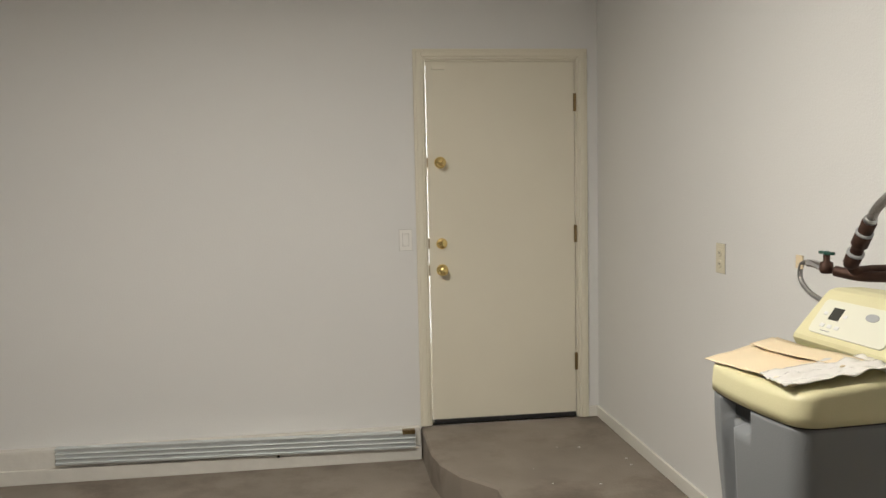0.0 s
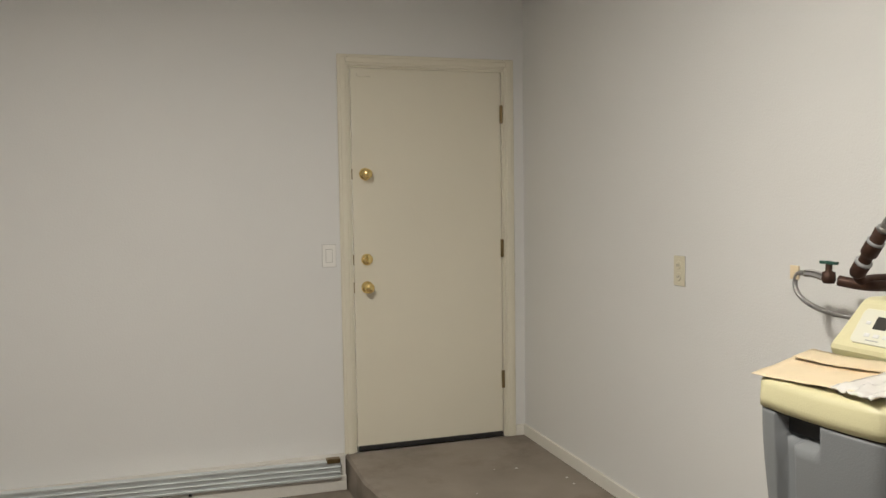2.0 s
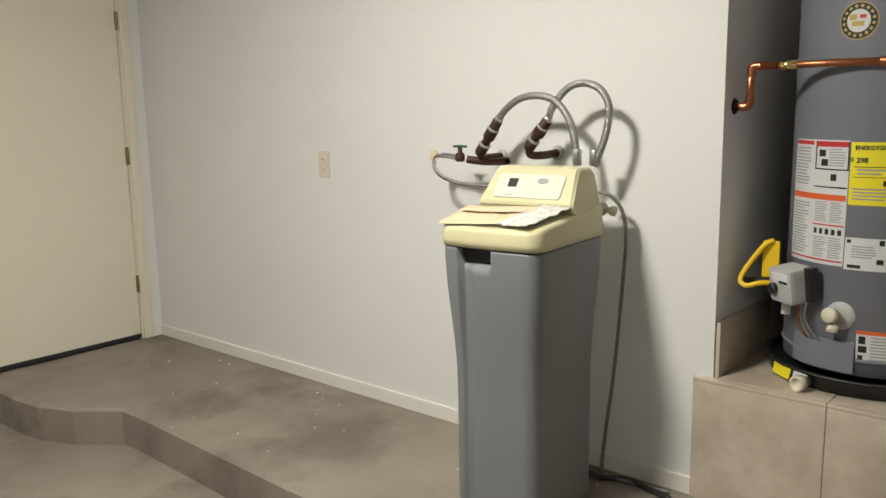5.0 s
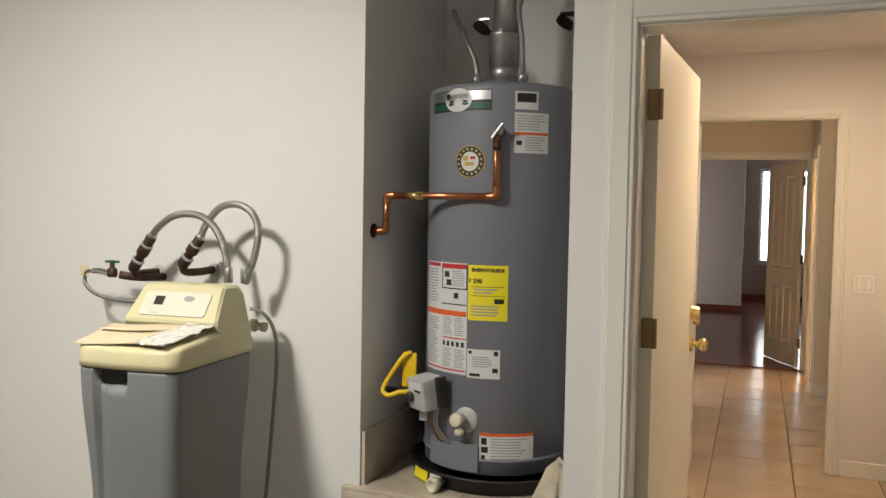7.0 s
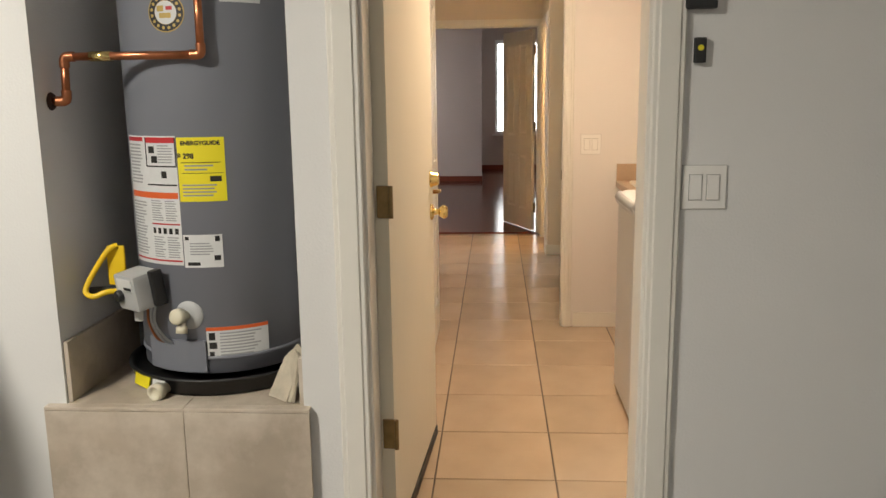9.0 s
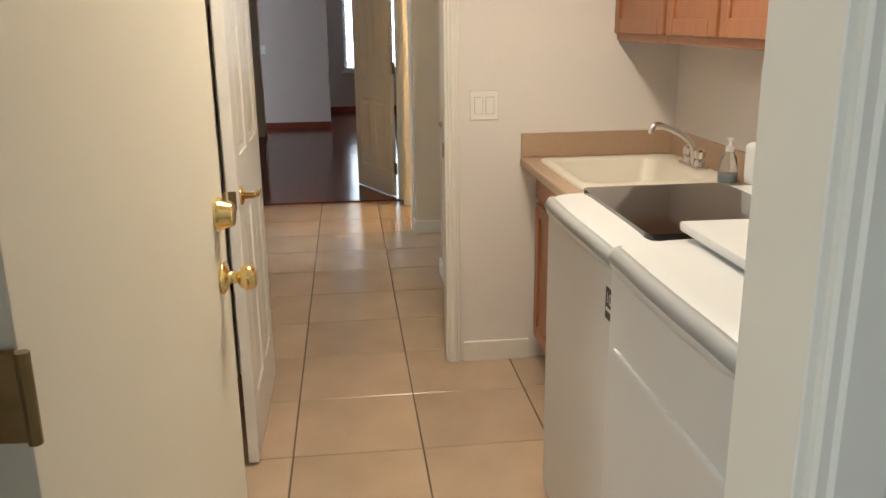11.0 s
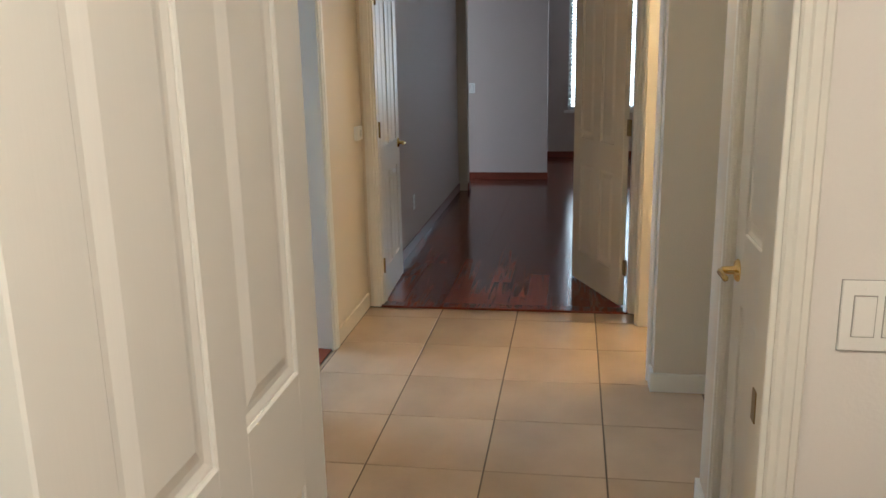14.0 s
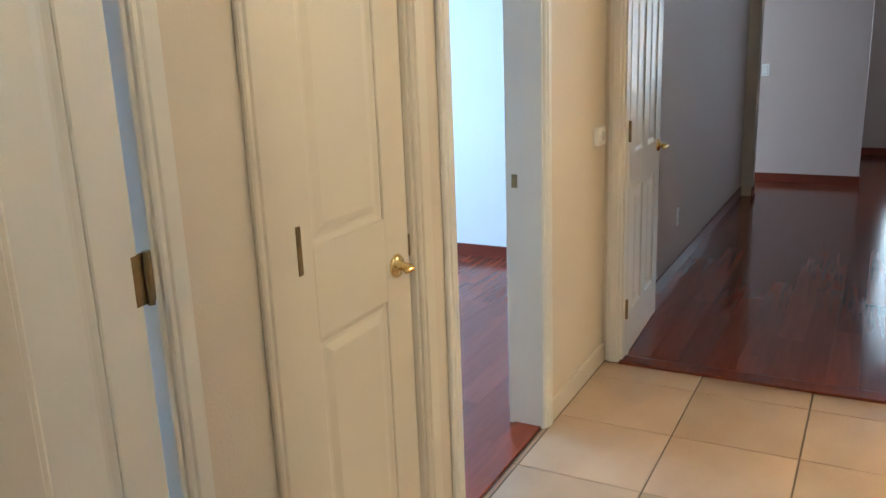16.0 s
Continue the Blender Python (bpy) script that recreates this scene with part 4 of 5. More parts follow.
part("pan_outlet", lathe([(0.017, 0), (0.017, 0.03), (0.025, 0.031), (0.025, 0.058), (0.018, 0.06), (0.018, 0.05), (0, 0.05)], 18, None, axis((-0.285, 0.105, 0.024), (-1, 0.33, 0))), IVORY, e, "ivory threaded pan outlet", True)

# shut-off valves on the alcove's back wall
for y, z, lab in ((1.04, 2.235, "brass shut-off valve on alcove wall"), (0.70, 2.235, "black-handled water valve on alcove wall")):
    e = thing("water_valve", lab, "valve", pose(2.36, y, z), "alcove valves")
    part("stub", tube([(0, 0, 0), (-0.10, 0, 0)], 0.013, 12, False), OLDCOPPER, e, "", True)
    part("body", lathe([(0.018, -0.03), (0.022, -0.01), (0.022, 0.012), (0.016, 0.03)], 14, None, axis((-0.10, 0, 0.0), (0, 0.7, 0.5))), OLDCOPPER, e, "", True)
    part("handle", box((-0.128, -0.045, 0.02), (-0.108, 0.012, 0.034), 0.004), BLACK if y < 1 else CHROME, e)
e = thing("gas_connector", "yellow coated gas hose with yellow shut-off tag", "gas hose")
part("hose", tube([(1.72, 1.085, 0.862), (1.70, 1.125, 0.862), (1.69, 1.165, 0.850), (1.70, 1.190, 0.868), (1.72, 1.165, 0.925), (1.735, 1.125, 0.985), (1.75, 1.105, 0.995)], 0.0085, 10), YELLOW, e, "", True)
part("tag", box((1.748, 1.085, 0.872), (1.758, 1.140, 0.995), 0.008), YELLOW, e)
part("nut", tube([(1.722, 1.085, 0.862), (1.735, 1.062, 0.862)], 0.014, 8, False), BRASS, e)
part("supply_pipe", tube([(1.755, 1.11, 0.858), (1.755, 1.214, 0.852)], 0.012, 10, False), BLACK, e)
e = thing("cardboard_scraps", "torn beige cardboard pieces leaning on alcove edge", "debris", pose(1.648, 0.556, PZ))
for k, (y, h, w, lean, rz) in enumerate(((0.050, 0.150, 0.085, 30, 52), (0.030, 0.165, 0.080, 22, 44), (0.012, 0.15, 0.070, 10, 30))):
    b = bmesh.new()
    prof = [(-w / 2, 0.0), (w / 2, 0.0), (w / 2 - 0.006, h * 0.82), (w * 0.18, h), (-w * 0.30, h * 0.93), (-w / 2 + 0.004, h * 0.7)]
    f = b.faces.new([b.verts.new((x, 0, z)) for x, z in prof])
    g = bmesh.ops.extrude_face_region(b, geom=[f])
    for v in g["geom"]:
        if isinstance(v, bmesh.types.BMVert):
            v.co.y += 0.006
    o = part("card", b, FOAM, e)
    o.matrix_basis = pose(0, y, 0.002, lean, 0, rz)

# ---- water softener ----
soft = thing("water_softener", "grey cabinet water softener with yellowed cream top", "water softener", pose(1.177, 1.69, SZ, 0, 0, 4))


def plan(xf, xb, hw, r, bow, dent=None, inset=0.0):
    """Outline seen from above: a bowed front at xf, back at xb; dent(y) pushes the front in."""
    xf, xb, hw = xf + inset, xb - inset, hw - inset
    pts = []
    for k in range(49):
        y = (hw - r) * (1 - 2 * k / 48)
        push = dent(y) if dent else 0.0
        pts.append((xf + bow * (y / hw) ** 2 + push, y))
    x1 = xf + bow * ((hw - r) / hw) ** 2
    for k in range(1, 8):
        a = radians(90 * k / 7)
        pts.append((x1 + r * (1 - math.cos(a)), -(hw - r) - r * math.sin(a)))
    for k in range(6):
        a = radians(90 * k / 5)
        pts.append((xb - 0.03 * (1 - math.sin(a)), -hw + 0.03 * (1 - math.cos(a))))
    for k in range(6):
        a = radians(90 * k / 5)
        pts.append((xb - 0.03 * (1 - math.cos(a)), hw - 0.03 * (1 - math.sin(a))))
    for k in range(7):
        a = radians(90 * (1 - k / 7))
        pts.append((x1 + r * (1 - math.cos(a)), (hw - r) + r * math.sin(a)))
    return pts


def ease(a, b, v):
    t = min(1, max(0, (v - a) / (b - a)))
    return t * t * (3 - 2 * t)


rings = []
for z in (0.0, 0.008, 0.10, 0.25, 0.42, 0.52, 0.60, 0.67, 0.73, 0.78, 0.82, 0.845, 0.855, 0.875, 0.892, 0.900):
    f = ease(0.45, 0.90, z)
    foot = -0.004 if z < 0.004 else 0.0
    width = 0.105 if z > 0.85 else 0.012 + 0.026 * ease(0.10, 0.84, z)
    deep = 0.012 + 0.018 * f + (0.028 if z > 0.85 else 0.0)
    rings.append([(x, y, z) for x, y in plan(-0.196 - 0.026 * f - foot, 0.205 + 0.014 * f, 0.150 + 0.024 * f + foot, 0.048, 0.016,
                  lambda y: deep * ease(0.098 - width - 0.014, 0.098 - width, y) * (1 - ease(0.098, 0.103, y)))])
part("cabinet", loft(rings), SOFTG, soft, "matt grey moulded cabinet with tapering front groove", True)
# black block in the dent stands for the shade below the lid
part("grip_shade_block", box((-0.186, -0.006, 0.858), (-0.140, 0.096, 0.898), 0.003), BLACK, soft, "black block painting the grip recess's shade")
part("seam", loft([[(x, y, z) for x, y in plan(-0.2205, 0.218, 0.1725, 0.05, 0.016)] for z in (0.899, 0.906)]), BLACK, soft)


def lid_z(x):
    return 0.966 + 0.155 * (x + 0.22)


rings = [[(x, y, z) for x, y in plan(-0.226, 0.222, 0.1775, 0.05, 0.016)] for z in (0.905, 0.925)]
for inset, drop in ((0.001, 0.014), (0.003, 0.008), (0.007, 0.003), (0.013, 0.0)):
    rings.append([(x, y, min(lid_z(x), 1.006) - drop) for x, y in plan(-0.226, 0.222, 0.1775, 0.05, 0.016, None, inset)])
top = part("top_cover", loft(rings), SOFTC, soft, "yellowed cream plastic top cover", True)
prof = [(0.020, 0.985), (0.006, 1.004), (0.002, 1.012), (0.004, 1.022), (0.072, 1.112), (0.082, 1.121), (0.100, 1.126), (0.165, 1.124), (0.184, 1.116), (0.194, 1.100), (0.221, 0.93), (0.2215, 0.915)]
b = bmesh.new()
cols = []
for side in (1, 0.985, 0.95, 0.5, 0, -0.5, -0.95, -0.985, -1):
    cut = 0.008 * ease(0.94, 1.0, abs(side))
    arch = 0.003 * (1 - side * side)
    cols.append([b.verts.new((x + (cut if x < 0.1 else -cut), side * (0.1755 - 0.20 * max(0, z - 0.99)), z - (cut - arch) * (z > 1.1))) for x, z in prof])
for p, q in zip(cols, cols[1:]):
    for k in range(len(prof)):
        b.faces.new((p[k], p[(k + 1) % len(prof)], q[(k + 1) % len(prof)], q[k]))
b.faces.new(cols[0])
b.faces.new(cols[-1])
part("console_hood", b, SOFTC, top, "yellowed cream console hood")
up = Vector((0.068, 0, 0.090)).normalized()
inward = up.cross(Vector((0, -1, 0)))
SC = Matrix(((0, inward.x, up.x, 0.0355), (-1, inward.y, up.y, 0.0), (0, inward.z, up.z, 1.0685), (0, 0, 0, 1)))
con = part("console", loft([[(x, y, z) for x, z, _ in rounded(0, 0, 0.240 - 2 * i, 0.088 - 2 * i, 0.012, 0)] for y, i in ((0.004, 0), (-0.0012, 0), (-0.0018, 0.001))]), FACE, top, "pale control console face")
con.matrix_basis = SC


def console_bit(name, lo, hi, material):
    o = part(name, box((lo[0], -0.0030, lo[1]), (hi[0], -0.0012, hi[1]), 0.0006, None, 1), material, top)
    o.matrix_basis = SC


console_bit("screen", (-0.078, -0.006), (-0.044, 0.026), SCREEN)
for k in range(3):
    console_bit("button", (-0.090 + 0.024 * k, -0.027), (-0.076 + 0.024 * k, -0.018), WHITEL)
console_bit("button", (-0.100, 0.004), (-0.088, 0.012), WHITEL)
console_bit("button", (-0.036, 0.004), (-0.024, 0.012), WHITEL)
console_bit("mark", (-0.080, -0.036), (-0.048, -0.034), GREYL)
o = part("badge", lathe([(0.020, 0), (0.019, 0.0015), (0, 0.0015)], 24), GREYL, top)
o.matrix_basis = SC @ Matrix.Translation((0.045, -0.0015, 0.020)) @ pose(0, 0, 0, 90, 0, 0) @ Matrix.Diagonal((1, 0.5, 1, 1))
part("screw", lathe([(0.006, 0), (0.005, 0.002), (0, 0.002)], 10, None, axis((0.055, -0.1575, 0.66), (0, -1, 0))), BLACK, soft)

# envelope and plastic bag lying on the lid
LID = pose(1.177, 1.69, SZ, 0, 0, 4) @ Matrix.Diagonal((0.85, 0.965, 1, 1))


def sheet(nx, ny, w, h, height):
    b = bmesh.new()
    g = [[b.verts.new((w * (i / nx - 0.5), h * (j / ny - 0.5), height(i / nx, j / ny))) for j in range(ny + 1)] for i in range(nx + 1)]
    for i in range(nx):
        for j in range(ny):
            b.faces.new((g[i][j], g[i + 1][j], g[i + 1][j + 1], g[i][j + 1]))
    low = bmesh.ops.extrude_face_region(b, geom=b.faces[:])
    for v in low["geom"]:
        if isinstance(v, bmesh.types.BMVert):
            v.co.z -= 0.0012
    return b


tilt = math.degrees(math.atan2(0.040, 0.265))
e = thing("envelope", "worn manila envelope lying on softener lid", "envelope")
e.matrix_world = LID @ Matrix.Translation((-0.128, 0.032, 0.988)) @ pose(0, 0, 0, 0, -tilt, 0) @ pose(0, 0, 0, 0, 0, 4)
part("paper", sheet(14, 14, 0.235, 0.315, lambda u, v: 0.003 + 0.003 * math.sin(5 * v + 2 * u) + 0.003 * noise.noise(Vector((u * 4, v * 4, 0)))), PAPER, e, "", True)
part("flap", sheet(6, 10, 0.075, 0.29, lambda u, v: 0.010 + 0.002 * math.sin(7 * v)), PAPER, e, "", True).matrix_basis = pose(0.06, 0, 0, 0, 0, 2)
e = thing("plastic_bag", "crumpled clear plastic sleeve beside envelope", "plastic bag")
e.matrix_world = LID @ Matrix.Translation((-0.125, -0.105, 0.990)) @ pose(0, 0, 0, 0, -tilt, 0) @ pose(0, 0, 0, 0, 0, -8)
part("film", sheet(22, 14, 0.26, 0.115, lambda u, v: 0.010 + 0.011 * noise.noise(Vector((u * 7, v * 5, 3))) + 0.004 * noise.noise(Vector((u * 22, v * 15, 7)))), FILM, e, "", True)

# plumbing behind the softener
e = thing("hose_bib", "small tap with green handle on wall pipe", "tap")
part("stub", tube([(W, 2.06, 1.232), (1.50, 2.08, 1.236), (1.46, 2.14, 1.245)], 0.015, 12), OLDCOPPER, e, "", True)
part("body", lathe([(0.015, 0), (0.019, 0.01), (0.017, 0.03), (0.009, 0.034), (0.009, 0.052)], 14, None, Matrix.Translation((1.45, 2.165, 1.236))), OLDCOPPER, e, "", True)
b = lathe([(0.007, 0), (0.010, 0.006), (0.006, 0.012)], 10, None, Matrix.Translation((1.45, 2.165, 1.286)))
b = box((1.443, 2.135, 1.288), (1.457, 2.195, 1.297), 0.004, b)
part("handle", b, GREENH, e, "dark green tap handle")
part("spout", tube([(1.45, 2.17, 1.248), (1.45, 2.215, 1.256), (1.45, 2.25, 1.256)], 0.012, 12), CHROME, e, "", True)
part("supply_tube", tube([(1.45, 2.25, 1.256), (1.45, 2.285, 1.25), (1.45, 2.292, 1.21), (1.45, 2.25, 1.175), (1.45, 2.16, 1.155), (1.46, 2.04, 1.15), (1.46, 1.93, 1.14)], 0.0075, 10), BRAID, e, "thin braided supply tube", True)
part("loose_tag", box((1.445, 2.275, 1.235), (1.449, 2.31, 1.275), 0.001), PAPER, e)
for pipes, hose, lab in (
    ([(W, 2.085, 1.25), (1.53, 2.085, 1.25), (1.485, 2.085, 1.25), (1.468, 2.083, 1.272)], [(1.455, 1.99, 1.39), (1.45, 1.955, 1.425), (1.45, 1.90, 1.46), (1.45, 1.835, 1.472), (1.45, 1.765, 1.46), (1.45, 1.71, 1.415), (1.45, 1.675, 1.34), (1.45, 1.662, 1.24)], "braided steel hose arching from brown fitting"),
    ([(W, 1.835, 1.268), (1.52, 1.845, 1.264), (1.485, 1.872, 1.268), (1.475, 1.870, 1.295)], [(1.465, 1.788, 1.39), (1.46, 1.76, 1.44), (1.46, 1.705, 1.495), (1.46, 1.64, 1.508), (1.46, 1.582, 1.485), (1.46, 1.552, 1.43), (1.46, 1.562, 1.34), (1.46, 1.602, 1.24)], "taller braided steel hose arching over softener")):
    e = thing("flexible_hose", lab, "hose", None, "softener hoses")
    part("elbow", tube(pipes, 0.0145, 12), OLDCOPPER, e, "tarnished brown pipe elbow", True)
    part("escutcheon", lathe([(0.027, 0), (0.024, 0.005), (0.015, 0.008)], 18, None, axis(pipes[0], (-1, 0, 0))), VALVEG, e, "grey wall escutcheon", True)
    p, q = Vector(pipes[-1]), Vector(hose[0])
    d = (q - p).normalized()
    L = (q - p).length
    part("fitting", lathe([(0.017, -0.01), (0.021, 0.0), (0.021, L * 0.22), (0.016, L * 0.26), (0.016, L * 0.42), (0.022, L * 0.45), (0.022, L * 0.70), (0.018, L * 0.74), (0.019, L * 0.97), (0.014, L)], 14, None, axis(p, d)), OLDCOPPER, e, "tarnished brown fittings", True)
    for k in (0.24, 0.72):
        part("joint_band", lathe([(0.0165, -0.004), (0.0228, -0.002), (0.0228, 0.003), (0.017, 0.005)], 14, None, axis(p + d * L * k, d)), GREYL, e, "grey sealant band", True)
    part("ferrule", lathe([(0.0165, 0), (0.0165, 0.012), (0.014, 0.014)], 14, None, axis(q - d * 0.004, d)), STEEL, e, "", True)
    part("hose", tube(hose, 0.0125, 12), BRAID, e, "braided steel hose", True)
    q = Vector(hose[-1])
    part("collar", lathe([(0.0155, 0), (0.0155, 0.05), (0.0135, 0.053)], 14, None, Matrix.Translation(q)), STEEL, e, "", True)
e = thing("drain_tube", "thin grey drain tube hanging beside softener", "tube")
part("bracket", lathe([(0.016, 0), (0.022, 0.004), (0.022, 0.022), (0.012, 0.026), (0.012, 0.045), (0.017, 0.047), (0.017, 0.062), (0, 0.063)], 14, None, axis((1.49, 1.60, 1.095), (0, -1, -0.1))), IVORY, e, "ivory drain fitting", True)
part("tube", tube([(1.49, 1.60, 1.15), (1.50, 1.555, 1.135), (1.515, 1.522, 1.08), (1.52, 1.512, 0.98), (1.515, 1.525, 0.75), (1.51, 1.545, 0.50), (1.51, 1.57, 0.30), (1.51, 1.58, 0.16), (1.525, 1.54, SZ + 0.012), (1.535, 1.44, SZ + 0.01), (1.545, 1.34, SZ + 0.01)], 0.0065, 10), CABLE, e, "", True)
part("floor_hose", tube([(1.48, 1.66, SZ + 0.04), (1.50, 1.59, SZ + 0.012), (1.54, 1.50, SZ + 0.012), (1.52, 1.40, SZ + 0.012), (1.50, 1.32, SZ + 0.012)], 0.010, 10), BLACK, e, "", True)
rng = random.Random(4)
b = None
for k in range(26):
    x, y = rng.uniform(0.78, 1.55), rng.uniform(1.3, 4.4)
    s = rng.uniform(0.003, 0.008)
    b = box((x, y, SZ), (x + s * 1.5, y + s, SZ + s * 0.4), 0, b)
tagged(link("floor_crumbs", b, CURB), "pale paint and plaster crumbs on slab", "debris", kind="stuff")

# ---- laundry ----
def cabinet_door(parent, x0, x1, z0, z1, y, material=OAK):
    """A framed door facing +y with a recessed panel."""
    s = 0.055
    dr = part("door", box((x0 + s - 0.002, y + 0.002, z0 + s - 0.002), (x1 - s + 0.002, y + 0.010, z1 - s + 0.002), 0.001, None, 1), material, parent, "framed oak door")
    for lo, hi in ((x0, x0 + s), (x1 - s, x1)):
        part("stile", box((lo, y, z0), (hi, y + 0.02, z1), 0.003, None, 1), material, dr)
    for lo, hi in ((z0, z0 + s), (z1 - s, z1)):
        part("rail", box((x0 + s, y, lo), (x1 - s, y + 0.0196, hi), 0.003, None, 1), material, dr)


base = thing("base_cabinet", "oak sink base cabinet with two framed doors", "cabinet")
b = box((3.30, LY0, 0.10), (4.315, -0.832, 0.60), 0.002, None, 1)
b = box((3.30, -0.852, 0.60), (4.315, -0.832, 0.862), 0.0, b)
b = box((3.30, LY0, 0.60), (3.32, -0.852, 0.862), 0.0, b)
b = box((4.295, LY0, 0.60), (4.315, -0.852, 0.862), 0.0, b)
part("body", b, OAK, base)
part("toe_kick", box((3.30, LY0, 0.0), (4.315, -0.90, 0.10), 0), OAK, base)
part("drawer_front", box((3.33, -0.832, 0.735), (4.295, -0.814, 0.835), 0.004, None, 1), OAK, base, "plain false drawer front")
cabinet_door(base, 3.945, 4.290, 0.125, 0.715, -0.832)
cabinet_door(base, 3.585, 3.925, 0.125, 0.715, -0.832)
worktop = thing("worktop", "tan laminate worktop with low backsplash", "worktop")
b = box((3.27, LY0, 0.864), (LX1 - 0.001, -1.37, 0.902), 0.004)
b = box((3.27, -1.37, 0.864), (3.64, -0.845, 0.902), 0.0, b)
b = box((4.20, -1.37, 0.864), (LX1 - 0.001, -0.845, 0.902), 0.0, b)
b = box((3.27, -0.85, 0.864), (LX1 - 0.001, -0.752, 0.902), 0.012, b, 3)
part("top", b, COUNTER, worktop)
part("backsplash", box((LX1 - 0.021, -1.40, 0.9025), (LX1 - 0.001, -0.754, 1.003), 0.004), COUNTER, worktop)
part("backsplash", box((3.27, LY0, 0.9025), (LX1 - 0.001, LY0 + 0.02, 1.003), 0.004), COUNTER, worktop)
e = thing("laundry_sink", "white drop-in utility sink in worktop", "sink")
b = loft([rounded(3.92, -1.092, w, d, r, z) for w, d, r, z in ((0.60, 0.565, 0.03, 0.9025), (0.60, 0.565, 0.03, 0.912), (0.585, 0.55, 0.03, 0.917))][:3])
bmesh.ops.delete(b, geom=[f for f in b.faces if len(f.verts) > 4], context="FACES_ONLY")
rim_o = rounded(3.92, -1.092, 0.585, 0.55, 0.03, 0.917)
secs = [rim_o, rounded(3.92, -1.058, 0.505, 0.43, 0.05, 0.916), rounded(3.92, -1.058, 0.49, 0.415, 0.055, 0.905), rounded(3.92, -1.058, 0.45, 0.375, 0.07, 0.66), rounded(3.92, -1.058, 0.40, 0.33, 0.08, 0.645)]
c2 = loft(secs)
first = [f for f in c2.faces if len(f.verts) > 4 and abs(sum(v.co.z for v in f.verts) / len(f.verts) - 0.917) < 0.002]
bmesh.ops.delete(c2, geom=first, context="FACES_ONLY")
b = join(b, c2)
bmesh.ops.remove_doubles(b, verts=b.verts, dist=0.0008)
part("basin", b, SINK, e, "deep white basin", True)
part("drain", lathe([(0.03, 0.0), (0.028, 0.004), (0, 0.002)], 20, None, Matrix.Translation((3.92, -1.06, 0.646))), CHROME, e)
e = thing("faucet", "chrome two-handle faucet on sink deck", "faucet", pose(3.90, -1.322, 0.917))
part("deck_plate", box((-0.085, -0.026, 0), (0.085, 0.026, 0.014), 0.008), CHROME, e)
part("spout", tube([(0, 0, 0.01), (0, 0.005, 0.07), (0.004, 0.04, 0.115), (0.008, 0.11, 0.150), (0.010, 0.145, 0.160), (0.010, 0.165, 0.148), (0.010, 0.168, 0.128)], 0.011, 12), CHROME, e, "", True)
for x in (-0.055, 0.055):
    part("handle", lathe([(0.020, 0.012), (0.018, 0.03), (0.013, 0.036), (0.019, 0.042), (0.021, 0.066), (0.014, 0.074), (0, 0.075)], 10, None, Matrix.Translation((x, 0, 0))), CHROME, e)
e = thing("soap_bottle", "clear pump bottle with blue soap remnant", "bottle", pose(3.60, -1.315, 0.9175))
part("bottle", lathe([(0.030, 0), (0.033, 0.004), (0.033, 0.03), (0.026, 0.085), (0.013, 0.105), (0.013, 0.112), (0, 0.112)], 24), CLEAR, e, "clear plastic body", True)
part("soap", lathe([(0.0, 0.003), (0.029, 0.004), (0.030, 0.03), (0, 0.03)], 24), SOAP, e)
part("pump", lathe([(0.014, 0.105), (0.014, 0.122), (0.005, 0.124), (0.005, 0.140), (0.011, 0.142), (0.011, 0.150), (0, 0.151)], 14), WHITEL, e, "white pump head")


def upper(x0, x1, split, label):
    c = thing("wall_cabinet", label, "cabinet", None, "laundry wall cabinets")
    part("body", box((x0, LY0, 1.385), (x1, -1.152, 2.15), 0.002, None, 1), OAK, c)
    part("bottom_rail", box((x0, -1.165, 1.372), (x1, -1.149, 1.405), 0.002, None, 1), OAK, c)
    for p, q in zip(split, split[1:]):
        cabinet_door(c, p + 0.012, q - 0.012, 1.40, 2.135, -1.152)


upper(3.785, LX1 - 0.002, (3.785, LX1), "oak wall cabinet with one framed door")
upper(2.95, 3.78, (2.95, 3.365, 3.78), "oak wall cabinet with two framed doors")


